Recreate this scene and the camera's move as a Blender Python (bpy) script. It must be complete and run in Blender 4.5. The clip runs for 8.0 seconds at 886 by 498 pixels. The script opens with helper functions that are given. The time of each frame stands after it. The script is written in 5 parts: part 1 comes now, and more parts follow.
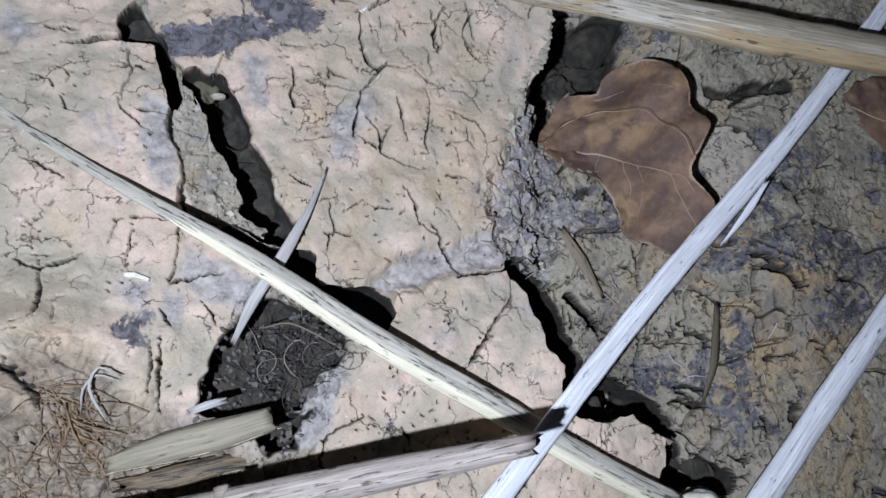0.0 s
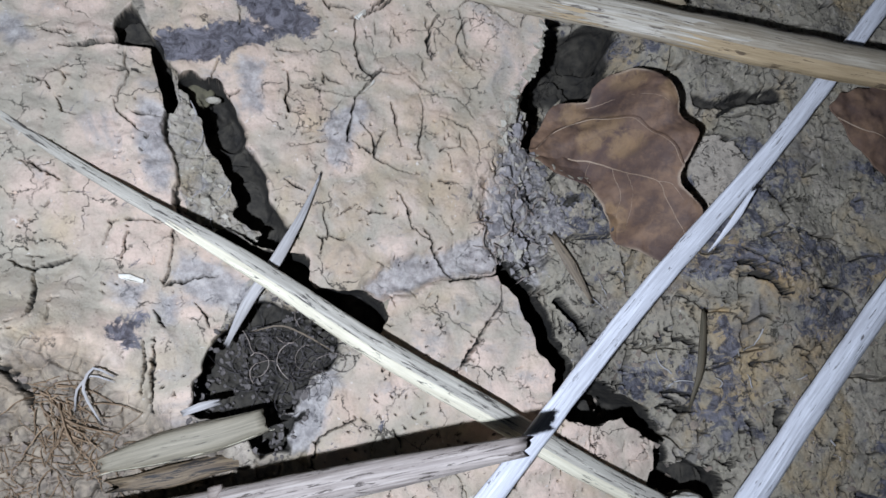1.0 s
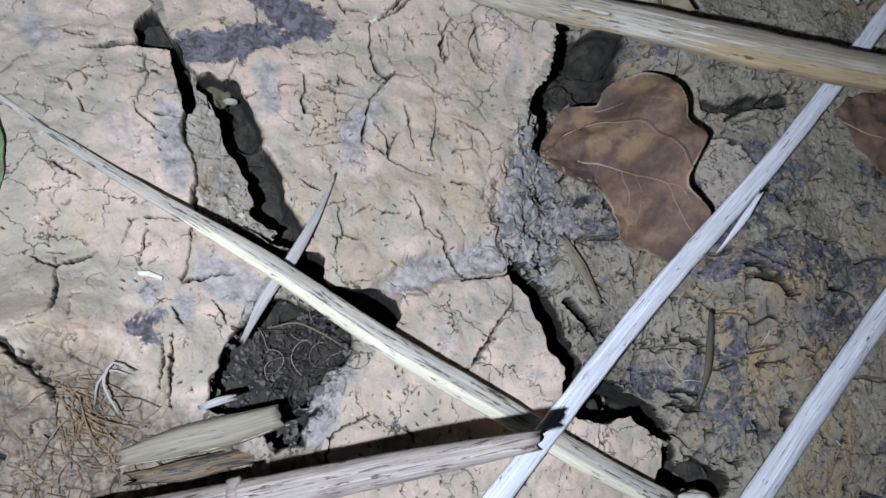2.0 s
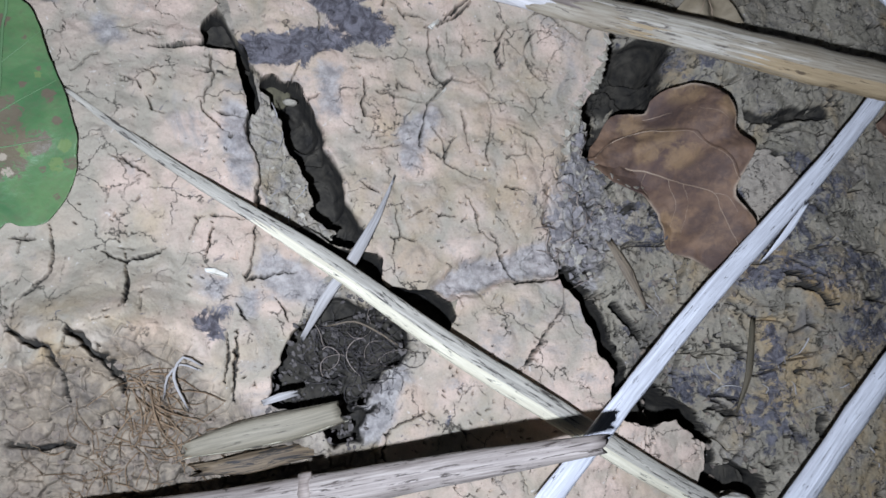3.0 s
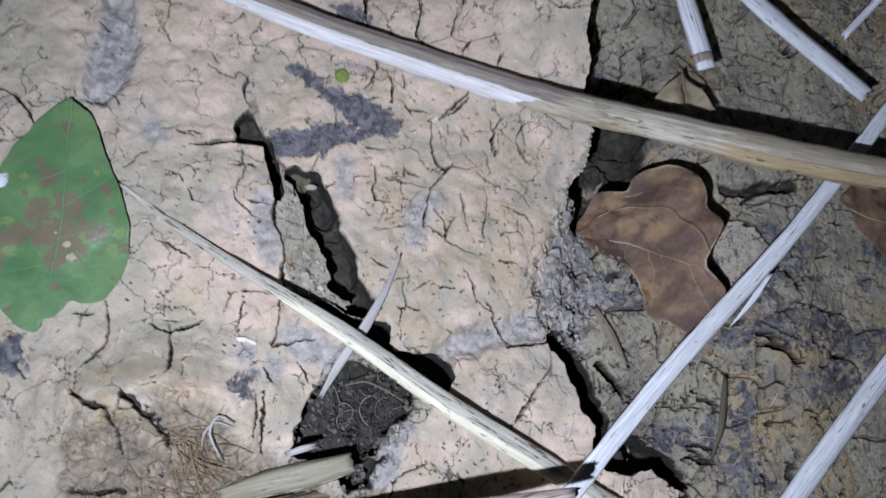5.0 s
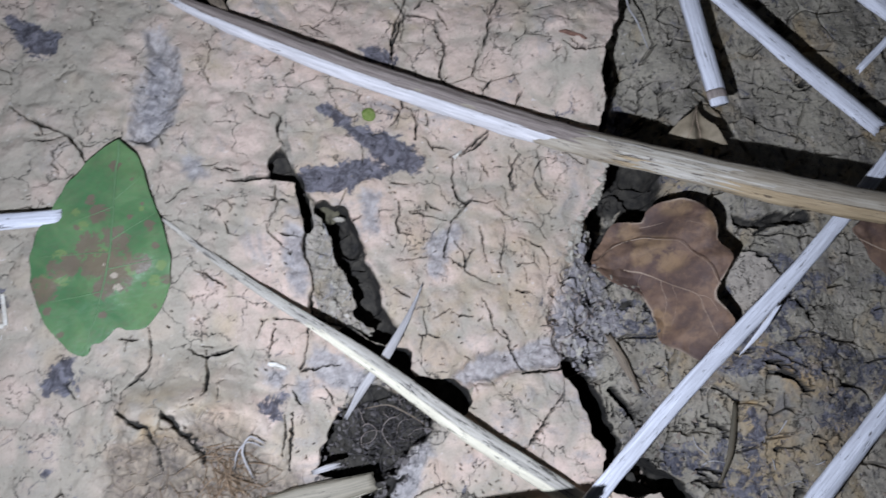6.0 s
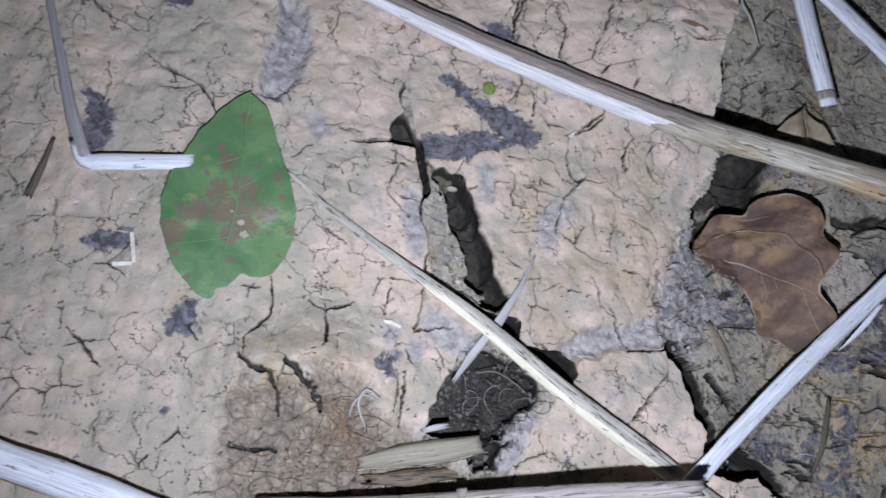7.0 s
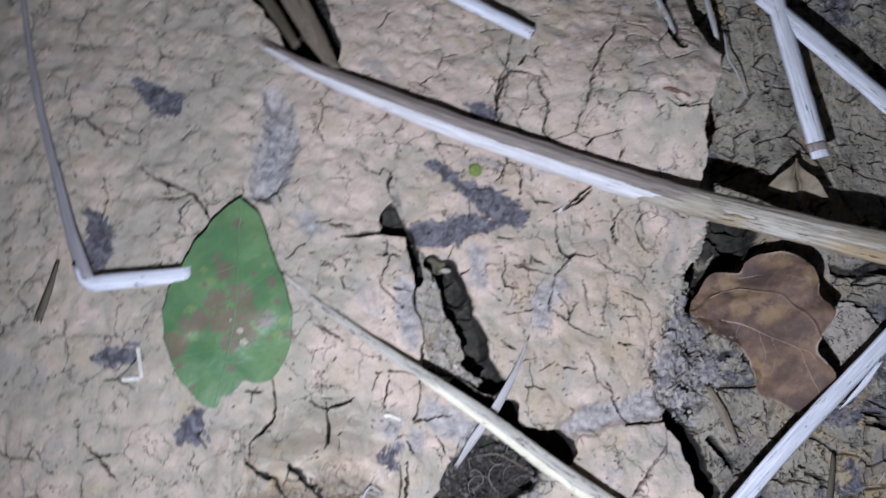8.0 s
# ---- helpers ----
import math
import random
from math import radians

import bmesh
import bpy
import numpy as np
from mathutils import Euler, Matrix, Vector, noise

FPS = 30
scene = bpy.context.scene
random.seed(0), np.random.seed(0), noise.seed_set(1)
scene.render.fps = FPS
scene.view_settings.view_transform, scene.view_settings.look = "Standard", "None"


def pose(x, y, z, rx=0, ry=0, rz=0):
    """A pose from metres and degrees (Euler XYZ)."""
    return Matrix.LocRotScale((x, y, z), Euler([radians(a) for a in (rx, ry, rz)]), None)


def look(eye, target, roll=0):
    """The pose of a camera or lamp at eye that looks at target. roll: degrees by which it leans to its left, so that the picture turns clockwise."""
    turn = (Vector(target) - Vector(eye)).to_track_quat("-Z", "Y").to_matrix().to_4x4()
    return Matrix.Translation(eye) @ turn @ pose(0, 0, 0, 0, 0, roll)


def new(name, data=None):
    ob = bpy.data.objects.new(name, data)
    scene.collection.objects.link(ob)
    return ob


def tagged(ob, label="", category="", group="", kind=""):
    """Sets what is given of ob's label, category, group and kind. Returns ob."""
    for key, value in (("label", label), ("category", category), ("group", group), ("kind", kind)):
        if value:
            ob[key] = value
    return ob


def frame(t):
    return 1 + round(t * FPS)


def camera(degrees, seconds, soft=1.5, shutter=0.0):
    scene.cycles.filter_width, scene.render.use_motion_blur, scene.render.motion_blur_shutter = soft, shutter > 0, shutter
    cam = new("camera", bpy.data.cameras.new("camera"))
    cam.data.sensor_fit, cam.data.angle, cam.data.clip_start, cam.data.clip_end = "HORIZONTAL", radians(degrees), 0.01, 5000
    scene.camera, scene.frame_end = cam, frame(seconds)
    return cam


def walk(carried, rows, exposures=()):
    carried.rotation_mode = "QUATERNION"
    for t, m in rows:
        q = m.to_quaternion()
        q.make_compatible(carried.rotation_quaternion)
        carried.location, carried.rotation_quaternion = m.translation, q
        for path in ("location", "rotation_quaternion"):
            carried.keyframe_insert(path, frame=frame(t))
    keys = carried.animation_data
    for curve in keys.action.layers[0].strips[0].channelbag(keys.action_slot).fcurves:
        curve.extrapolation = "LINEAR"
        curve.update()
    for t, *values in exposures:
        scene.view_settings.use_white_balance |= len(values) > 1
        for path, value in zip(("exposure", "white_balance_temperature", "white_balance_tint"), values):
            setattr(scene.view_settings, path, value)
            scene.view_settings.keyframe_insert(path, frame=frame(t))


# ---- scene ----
cam = camera(56.9, 8.0, shutter=0.5)
MM = 0.001
# seconds, eye in millimetres, turn in degrees
PATH = [
    (0, 0.01, 0.00, 199.99, 12.289, -11.842, 0.152),
    (0.5, -0.50, -2.56, 199.60, 12.840, -12.377, 0.076),
    (1, -1.70, -0.46, 202.07, 12.528, -12.800, 0.440),
    (1.2, -5.34, -2.91, 200.23, 12.552, -12.975, 0.719),
    (2.3, -4.41, -2.86, 205.45, 12.907, -12.333, 0.834),
    (2.5, -0.39, -7.69, 200.02, 12.815, -11.848, 0.746),
    (3, -21.05, -1.18, 206.59, 11.902, -13.213, 2.149),
    (3.5, -14.93, -2.82, 213.58, 12.770, -12.544, 1.631),
    (4, -9.15, -6.35, 211.74, 13.253, -11.974, 1.086),
    (4.5, -16.42, 2.27, 220.52, 12.964, -12.214, 1.910),
    (4.7, -21.97, 2.97, 227.78, 13.361, -12.075, 2.172),
    (5.8, -14.09, 12.74, 260.94, 13.828, -8.537, 2.937),
    (6, -16.94, 10.75, 257.14, 13.628, -8.495, 3.420),
    (6.5, -41.19, 0.21, 259.29, 14.527, -9.195, 5.988),
    (7, -51.88, -7.74, 251.99, 14.005, -9.515, 7.614),
    (7.5, -68.73, -1.09, 259.22, 13.636, -10.230, 8.308),
    (8, -41.49, 30.58, 268.83, 12.179, -5.717, 4.435),
]
walk(cam, [(t, pose(x * MM, y * MM, z * MM, rx, ry, rz)) for t, x, y, z, rx, ry, rz in PATH],
     [(0.0, 0.0, 6500, 10), (4.5, -0.04, 6480, 11), (6.0, 0.0, 6430, 13), (7.5, -0.05, 6400, 14.5), (8.0, 0.0, 6400, 14.5)])

# ---- light: night, one small white torch held beside the camera ----
world = bpy.data.worlds.new("night_sky")
scene.world = world
world.use_nodes = True
world.node_tree.nodes["Background"].inputs[0].default_value = (0.5, 0.6, 0.8, 1)
world.node_tree.nodes["Background"].inputs[1].default_value = 0.02

torch_data = bpy.data.lights.new("torch", "SPOT")
torch_data.energy = 3.7
torch_data.color = (0.86, 0.97, 1.20)
torch_data.spot_size = radians(128)
torch_data.spot_blend = 1.0
torch_data.shadow_soft_size = 0.0022
torch = new("torch", torch_data)
torch.matrix_world = look((-0.044, -0.030, 0.232), (0.026, 0.084, 0.0))
scene.view_settings.exposure = 0.0


# ---- noise and plan arithmetic (millimetres) ----
TABLE = np.random.default_rng(7).random((256, 256)).astype(np.float32)


def hash2(ix, iy, seed):
    return TABLE[(ix + seed * 57) & 255, (iy + seed * 131 + seed // 256) & 255]


def in_strips(fn):
    """Works a large sheet through strip by strip, which is quicker."""

    def work(x, y, *more):
        if np.ndim(x) < 2 or x.size < 60000:
            return fn(x, y, *more)
        rows = max(1, 30000 // x.shape[1])
        done = [fn(x[k : k + rows], y[k : k + rows], *more) for k in range(0, len(x), rows)]
        if isinstance(done[0], tuple):
            return tuple(np.concatenate(d) for d in zip(*done))
        return np.concatenate(done)

    return work


@in_strips
def value_noise(x, y, size, seed=0):
    """Smooth noise from -1 to 1 with features of that size."""
    u, v = x / size, y / size
    iu, iv = np.floor(u).astype(np.int32), np.floor(v).astype(np.int32)
    a, b = u - iu, v - iv
    a, b = a * a * a * (a * (a * 6 - 15) + 10), b * b * b * (b * (b * 6 - 15) + 10)
    n00, n10 = hash2(iu, iv, seed), hash2(iu + 1, iv, seed)
    n01, n11 = hash2(iu, iv + 1, seed), hash2(iu + 1, iv + 1, seed)
    return 2 * ((n00 * (1 - a) + n10 * a) * (1 - b) + (n01 * (1 - a) + n11 * a) * b) - 1


def fractal(x, y, size, octaves=4, seed=0, gain=0.5):
    total, amp, norm = 0, 1.0, 0.0
    for k in range(octaves):
        c, s = math.cos(k * 0.7), math.sin(k * 0.7)
        total = total + amp * value_noise(c * x - s * y, s * x + c * y, size / 2**k, seed + 17 * k)
        norm += amp
        amp *= gain
    return total / norm


@in_strips
def cells(x, y, size, seed=0):
    """Distances to the nearest and the next cell centre, and the nearest cell's random number."""
    u, v = x / size, y / size
    iu, iv = np.floor(u).astype(np.int32), np.floor(v).astype(np.int32)
    f1, f2, who = np.full(x.shape, 9.0, np.float32), np.full(x.shape, 9.0, np.float32), np.zeros(x.shape, np.float32)
    for dx in (-1, 0, 1):
        for dy in (-1, 0, 1):
            cx, cy = iu + dx, iv + dy
            px, py = cx + 0.15 + 0.7 * hash2(cx, cy, seed), cy + 0.15 + 0.7 * hash2(cx, cy, seed + 5)
            d = np.hypot(u - px, v - py)
            near = d < f1
            f2 = np.where(near, f1, np.minimum(f2, d))
            who = np.where(near, hash2(cx, cy, seed + 9), who)
            f1 = np.where(near, d, f1)
    return f1 * size, f2 * size, who


def smooth(a, b, v):
    t = np.clip((v - a) / (b - a), 0, 1)
    return t * t * (3 - 2 * t)


def line_distance(x, y, points, reach=12.0):
    """Distance to a bent line, where it is under reach; the share of its length at the nearest point."""
    best, share = np.full(x.shape, 99.0), np.zeros(x.shape)
    pts = np.array(points, float)
    step = np.hypot(*np.diff(pts, axis=0).T)
    run = np.r_[0, np.cumsum(step)] / max(step.sum(), 1e-6)
    near = (x > pts[:, 0].min() - reach) & (x < pts[:, 0].max() + reach) & (y > pts[:, 1].min() - reach) & (y < pts[:, 1].max() + reach)
    xs, ys = x[near], y[near]
    b, s = np.full(xs.shape, 99.0), np.zeros(xs.shape)
    for k in range(len(pts) - 1):
        d = pts[k + 1] - pts[k]
        t = np.clip(((xs - pts[k, 0]) * d[0] + (ys - pts[k, 1]) * d[1]) / max(d @ d, 1e-9), 0, 1)
        dist = np.hypot(xs - pts[k, 0] - t * d[0], ys - pts[k, 1] - t * d[1])
        closer = dist < b
        b = np.where(closer, dist, b)
        s = np.where(closer, run[k] + t * (run[k + 1] - run[k]), s)
    best[near], share[near] = b, s
    return best, share


def signed(x, y, outline, reach=14.0):
    """Signed distance to a closed outline, negative inside; 99 where it is beyond reach."""
    pts = np.array(outline, float)
    out = np.full(x.shape, 99.0)
    near = (x > pts[:, 0].min() - reach) & (x < pts[:, 0].max() + reach) & (y > pts[:, 1].min() - reach) & (y < pts[:, 1].max() + reach)
    xs, ys = x[near], y[near]
    best, inside = np.full(xs.shape, 1e9), np.zeros(xs.shape, bool)
    for p, q in zip(pts, np.roll(pts, -1, 0)):
        d = q - p
        t = np.clip(((xs - p[0]) * d[0] + (ys - p[1]) * d[1]) / max(d @ d, 1e-9), 0, 1)
        best = np.minimum(best, np.hypot(xs - p[0] - t * d[0], ys - p[1] - t * d[1]))
        crosses = (p[1] > ys) != (q[1] > ys)
        slope = np.where(abs(d[1]) > 1e-9, d[1], 1e-9)
        inside ^= crosses & (xs < p[0] + (ys - p[1]) * d[0] / slope)
    out[near] = np.where(inside, -best, best)
    return out


def hump(x, y, high, cx, cy, sx, sy):
    return high * np.exp(-(((x - cx) / sx) ** 2) - ((y - cy) / sy) ** 2)


def plate_level(x, y):
    """The lie of the dried crust."""
    return hump(x, y, 19, 68, 152, 48, 35) + hump(x, y, 16, -56, 14, 22, 14) + hump(x, y, 6, 75, 15, 35, 25) + hump(x, y, 3.5, -75, 50, 45, 35)


def low_level(x, y):
    """The lie of the lower mud beside the crust."""
    return -8 + hump(x, y, 7, 146, 42, 18, 18) - hump(x, y, 20, 86, 98, 17, 15) - hump(x, y, 22, 86, 126, 13, 28) + hump(x, y, 8, 108, 145, 25, 25) - hump(x, y, 4, 105, 15, 20, 20) - hump(x, y, 6, 114, 74, 9, 22)


# ---- materials ----
def material(name, rough=0.9):
    mat = bpy.data.materials.new(name)
    mat.use_nodes = True
    nodes = mat.node_tree.nodes
    shader = nodes["Principled BSDF"]
    shader.inputs["Roughness"].default_value = rough
    shader.inputs["Specular IOR Level"].default_value = 0.25
    return mat, nodes, mat.node_tree.links, shader


def noise_node(nodes, links, vector, scale, detail=4.0, rough=0.55, distortion=0.0):
    node = nodes.new("ShaderNodeTexNoise")
    node.inputs["Scale"].default_value = scale
    node.inputs["Detail"].default_value = detail
    node.inputs["Roughness"].default_value = rough
    node.inputs["Distortion"].default_value = distortion
    links.new(vector, node.inputs["Vector"])
    return node.outputs["Fac"]


def ramp(nodes, links, fac, low, high):
    node = nodes.new("ShaderNodeMapRange")
    node.inputs["From Min"].default_value = low
    node.inputs["From Max"].default_value = high
    links.new(fac, node.inputs["Value"])
    return node.outputs["Result"]


def times(nodes, links, a, b):
    node = nodes.new("ShaderNodeMath")
    node.operation = "MULTIPLY"
    links.new(a, node.inputs[0])
    if isinstance(b, float):
        node.inputs[1].default_value = b
    else:
        links.new(b, node.inputs[1])
    return node.outputs[0]


def blend(nodes, links, fac, a, b):
    node = nodes.new("ShaderNodeMix")
    node.data_type = "RGBA"
    if isinstance(fac, float):
        node.inputs[0].default_value = fac
    else:
        links.new(fac, node.inputs[0])
    for value, socket in ((a, node.inputs[6]), (b, node.inputs[7])):
        if isinstance(value, tuple):
            socket.default_value = (*value, 1)
        else:
            links.new(value, socket)
    return node.outputs[2]


def bumped(nodes, links, shader, heights):
    """Chains bumps of (height socket, strength, metres)."""
    last = None
    for height, strength, far in heights:
        node = nodes.new("ShaderNodeBump")
        node.inputs["Strength"].default_value = strength
        node.inputs["Distance"].default_value = far
        links.new(height, node.inputs["Height"])
        if last:
            links.new(last, node.inputs["Normal"])
        last = node.outputs["Normal"]
    links.new(last, shader.inputs["Normal"])


def attribute(nodes, name, output="Fac"):
    node = nodes.new("ShaderNodeAttribute")
    node.attribute_name = name
    return node.outputs[output]


def position(nodes):
    return nodes.new("ShaderNodeNewGeometry").outputs["Position"]


# the soil under the dry skin, dark enough to stand for shade in cracks
SOIL_SHADE_BROWN, SOIL_SHADE_BLACK = (0.070, 0.062, 0.048), (0.026, 0.024, 0.021)


def mud_material(name, light, mid, dark, cream, ochre, grey, patchy, crazed, gritty):
    """patchy: how strongly ochre and grey patches show; crazed: the hairline cracks; gritty: the dark grit."""
    mat, nodes, links, shader = material(name, 0.92)
    at = position(nodes)
    broad = ramp(nodes, links, noise_node(nodes, links, at, 48, 4, 0.6, 0.6), 0.40, 0.60)
    patch = ramp(nodes, links, noise_node(nodes, links, at, 95, 5, 0.62, 0.8), 0.46, 0.66)
    grain = noise_node(nodes, links, at, 1400, 3, 0.6)
    col = blend(nodes, links, broad, mid, light)
    col = blend(nodes, links, times(nodes, links, patch, 0.5), col, cream)
    moved = nodes.new("ShaderNodeMapping")
    moved.inputs["Location"].default_value = (0.37, 0.21, 0.0)
    links.new(at, moved.inputs["Vector"])
    yellow = ramp(nodes, links, noise_node(nodes, links, moved.outputs[0], 42, 4, 0.6, 0.7), 0.52, 0.66)
    col = blend(nodes, links, times(nodes, links, yellow, 0.75 * patchy), col, ochre)
    shifted = nodes.new("ShaderNodeMapping")
    shifted.inputs["Location"].default_value = (-0.23, 0.45, 0.1)
    links.new(at, shifted.inputs["Vector"])
    cold = ramp(nodes, links, noise_node(nodes, links, shifted.outputs[0], 55, 6, 0.66, 0.7), 0.55, 0.66)
    col = blend(nodes, links, times(nodes, links, cold, 0.8 * patchy), col, grey)
    col = blend(nodes, links, attribute(nodes, "pale"), col, cream)
    warm = ramp(nodes, links, noise_node(nodes, links, at, 75, 4, 0.6, 0.5), 0.42, 0.62)
    col = blend(nodes, links, times(nodes, links, warm, attribute(nodes, "warm")), col, (0.40, 0.27, 0.125))
    col = blend(nodes, links, times(nodes, links, ramp(nodes, links, grain, 0.45, 0.7), 0.18), col, dark)
    speck = ramp(nodes, links, noise_node(nodes, links, at, 620, 3, 0.6), 0.66, 0.70)
    col = blend(nodes, links, times(nodes, links, speck, 0.7), col, dark)
    mottle = ramp(nodes, links, noise_node(nodes, links, at, 330, 6, 0.72, 0.3), 0.54 - 0.1 * gritty, 0.70 - 0.12 * gritty)
    col = blend(nodes, links, times(nodes, links, mottle, 0.28 + 0.42 * gritty), col, dark)
    chalk = ramp(nodes, links, noise_node(nodes, links, at, 560, 4, 0.65, 0.5), 0.66, 0.71)
    col = blend(nodes, links, times(nodes, links, chalk, 0.6), col, (0.70, 0.66, 0.60))
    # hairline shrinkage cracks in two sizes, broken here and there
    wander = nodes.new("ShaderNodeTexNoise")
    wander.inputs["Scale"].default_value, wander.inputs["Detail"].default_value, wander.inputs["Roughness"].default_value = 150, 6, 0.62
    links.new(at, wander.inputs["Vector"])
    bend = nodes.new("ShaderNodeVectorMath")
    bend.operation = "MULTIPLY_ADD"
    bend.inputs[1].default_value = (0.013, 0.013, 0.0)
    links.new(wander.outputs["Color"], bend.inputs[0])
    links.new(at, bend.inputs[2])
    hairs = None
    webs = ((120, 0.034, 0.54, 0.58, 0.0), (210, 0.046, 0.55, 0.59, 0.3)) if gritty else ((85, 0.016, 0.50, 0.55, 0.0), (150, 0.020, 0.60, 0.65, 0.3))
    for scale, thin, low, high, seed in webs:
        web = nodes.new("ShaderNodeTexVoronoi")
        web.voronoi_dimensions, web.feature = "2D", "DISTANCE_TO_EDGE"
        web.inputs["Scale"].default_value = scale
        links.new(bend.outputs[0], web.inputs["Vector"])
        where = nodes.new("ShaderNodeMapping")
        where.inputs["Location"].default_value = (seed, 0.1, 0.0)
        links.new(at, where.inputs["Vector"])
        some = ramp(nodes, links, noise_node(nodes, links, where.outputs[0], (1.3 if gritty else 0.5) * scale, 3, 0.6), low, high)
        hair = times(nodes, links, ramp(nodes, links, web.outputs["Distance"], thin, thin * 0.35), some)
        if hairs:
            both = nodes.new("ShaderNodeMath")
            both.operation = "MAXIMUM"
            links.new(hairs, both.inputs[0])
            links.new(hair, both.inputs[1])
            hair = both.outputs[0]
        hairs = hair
    # the hairlines' shade is painted in, darker than their bump alone gives
    col = blend(nodes, links, times(nodes, links, hairs, crazed), col, SOIL_SHADE_BROWN)
    ragged = noise_node(nodes, links, at, 190, 9, 0.74, 1.2)
    stain = nodes.new("ShaderNodeMath")
    stain.operation = "ADD"
    links.new(attribute(nodes, "stain"), stain.inputs[0])
    links.new(times(nodes, links, ragged, 2.6), stain.inputs[1])
    stain_mask = ramp(nodes, links, stain.outputs[0], 1.60, 1.80)
    dirt = blend(nodes, links, ramp(nodes, links, noise_node(nodes, links, at, 300, 7, 0.72, 0.8), 0.42, 0.60), (0.040, 0.040, 0.052), (0.17, 0.165, 0.185))
    col = blend(nodes, links, times(nodes, links, stain_mask, 0.93), col, dirt)
    ash = nodes.new("ShaderNodeMath")
    ash.operation = "ADD"
    links.new(attribute(nodes, "ash"), ash.inputs[0])
    links.new(ragged, ash.inputs[1])
    ash_tone = blend(nodes, links, ramp(nodes, links, noise_node(nodes, links, at, 420, 5, 0.7), 0.38, 0.62), (0.22, 0.205, 0.20), (0.45, 0.42, 0.39))
    col = blend(nodes, links, times(nodes, links, ramp(nodes, links, ash.outputs[0], 0.72, 1.1), 0.85), col, ash_tone)
    humus = blend(nodes, links, ramp(nodes, links, noise_node(nodes, links, at, 170, 7, 0.72, 0.8), 0.38, 0.62), (0.125, 0.105, 0.083), (0.33, 0.27, 0.195))
    worn = nodes.new("ShaderNodeMath")
    worn.operation = "ADD"
    links.new(attribute(nodes, "dull"), worn.inputs[0])
    links.new(ragged, worn.inputs[1])
    col = blend(nodes, links, times(nodes, links, ramp(nodes, links, worn.outputs[0], 0.68, 1.05), 0.84), col, humus)
    # soil colour that also paints the shade inside cracks and gaps, by depth
    soil = blend(nodes, links, ramp(nodes, links, noise_node(nodes, links, at, 220, 5, 0.65), 0.35, 0.65), SOIL_SHADE_BROWN, SOIL_SHADE_BLACK)
    col = blend(nodes, links, attribute(nodes, "crack_shade"), col, soil)
    links.new(col, shader.inputs["Base Color"])
    fine = noise_node(nodes, links, at, 900, 5, 0.7)
    sunk = nodes.new("ShaderNodeMath")
    sunk.operation = "SUBTRACT"
    sunk.inputs[0].default_value = 1.0
    links.new(hairs, sunk.inputs[1])
    bumped(nodes, links, shader, [(noise_node(nodes, links, at, 240, 5, 0.6), 0.45, 0.0012), (fine, 0.55, 0.0006), (sunk.outputs[0], 0.8, 0.0006)])
    return mat


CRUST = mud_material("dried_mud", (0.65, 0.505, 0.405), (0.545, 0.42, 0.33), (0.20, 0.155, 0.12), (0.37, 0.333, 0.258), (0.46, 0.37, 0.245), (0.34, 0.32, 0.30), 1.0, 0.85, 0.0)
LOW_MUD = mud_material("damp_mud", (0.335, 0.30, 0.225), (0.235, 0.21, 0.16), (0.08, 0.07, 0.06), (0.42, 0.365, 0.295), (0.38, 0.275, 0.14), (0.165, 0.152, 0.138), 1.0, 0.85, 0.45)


def straw_material(name, pale, tan, fleck, fleck_share, rough=0.6):
    mat, nodes, links, shader = material(name, rough)
    grain = attribute(nodes, "grain", "Vector")
    scaled = nodes.new("ShaderNodeMapping")
    scaled.inputs["Scale"].default_value = (60, 1500, 1)
    links.new(grain, scaled.inputs["Vector"])
    fibre = noise_node(nodes, links, scaled.outputs[0], 1.0, 4, 0.65)
    wide = nodes.new("ShaderNodeMapping")
    wide.inputs["Scale"].default_value = (35, 260, 1)
    links.new(grain, wide.inputs["Vector"])
    patch = noise_node(nodes, links, wide.outputs[0], 1.0, 4, 0.6, 0.5)
    flecks = nodes.new("ShaderNodeMapping")
    flecks.inputs["Scale"].default_value = (130, 1300, 1)
    links.new(grain, flecks.inputs["Vector"])
    spots = noise_node(nodes, links, flecks.outputs[0], 1.0, 5, 0.7, 0.6)
    col = blend(nodes, links, ramp(nodes, links, fibre, 0.38, 0.66), tan, pale)
    col = blend(nodes, links, times(nodes, links, ramp(nodes, links, patch, 0.5, 0.72), 0.7), col, tan)
    edge = 0.72 - fleck_share
    col = blend(nodes, links, ramp(nodes, links, spots, edge, edge + 0.05), col, fleck)
    links.new(col, shader.inputs["Base Color"])
    bumped(nodes, links, shader, [(fibre, 0.5, 0.0004), (spots, 0.3, 0.0003)])
    return mat


WHITE_STRAW = straw_material("bleached_straw", (0.82, 0.83, 0.86), (0.54, 0.54, 0.56), (0.13, 0.12, 0.115), 0.115)
ROTTEN_WOOD = straw_material("rotten_wood", (0.22, 0.165, 0.10), (0.11, 0.08, 0.052), (0.04, 0.035, 0.03), 0.2)
PEEL = straw_material("peeling_skin", (0.74, 0.715, 0.70), (0.50, 0.48, 0.465), (0.14, 0.125, 0.115), 0.10)
YELLOW_STRAW = straw_material("yellow_straw", (0.78, 0.73, 0.56), (0.58, 0.53, 0.39), (0.10, 0.09, 0.075), 0.135)
FLECKED_STRAW = straw_material("rotting_straw", (0.55, 0.51, 0.42), (0.33, 0.305, 0.255), (0.08, 0.07, 0.06), 0.17)
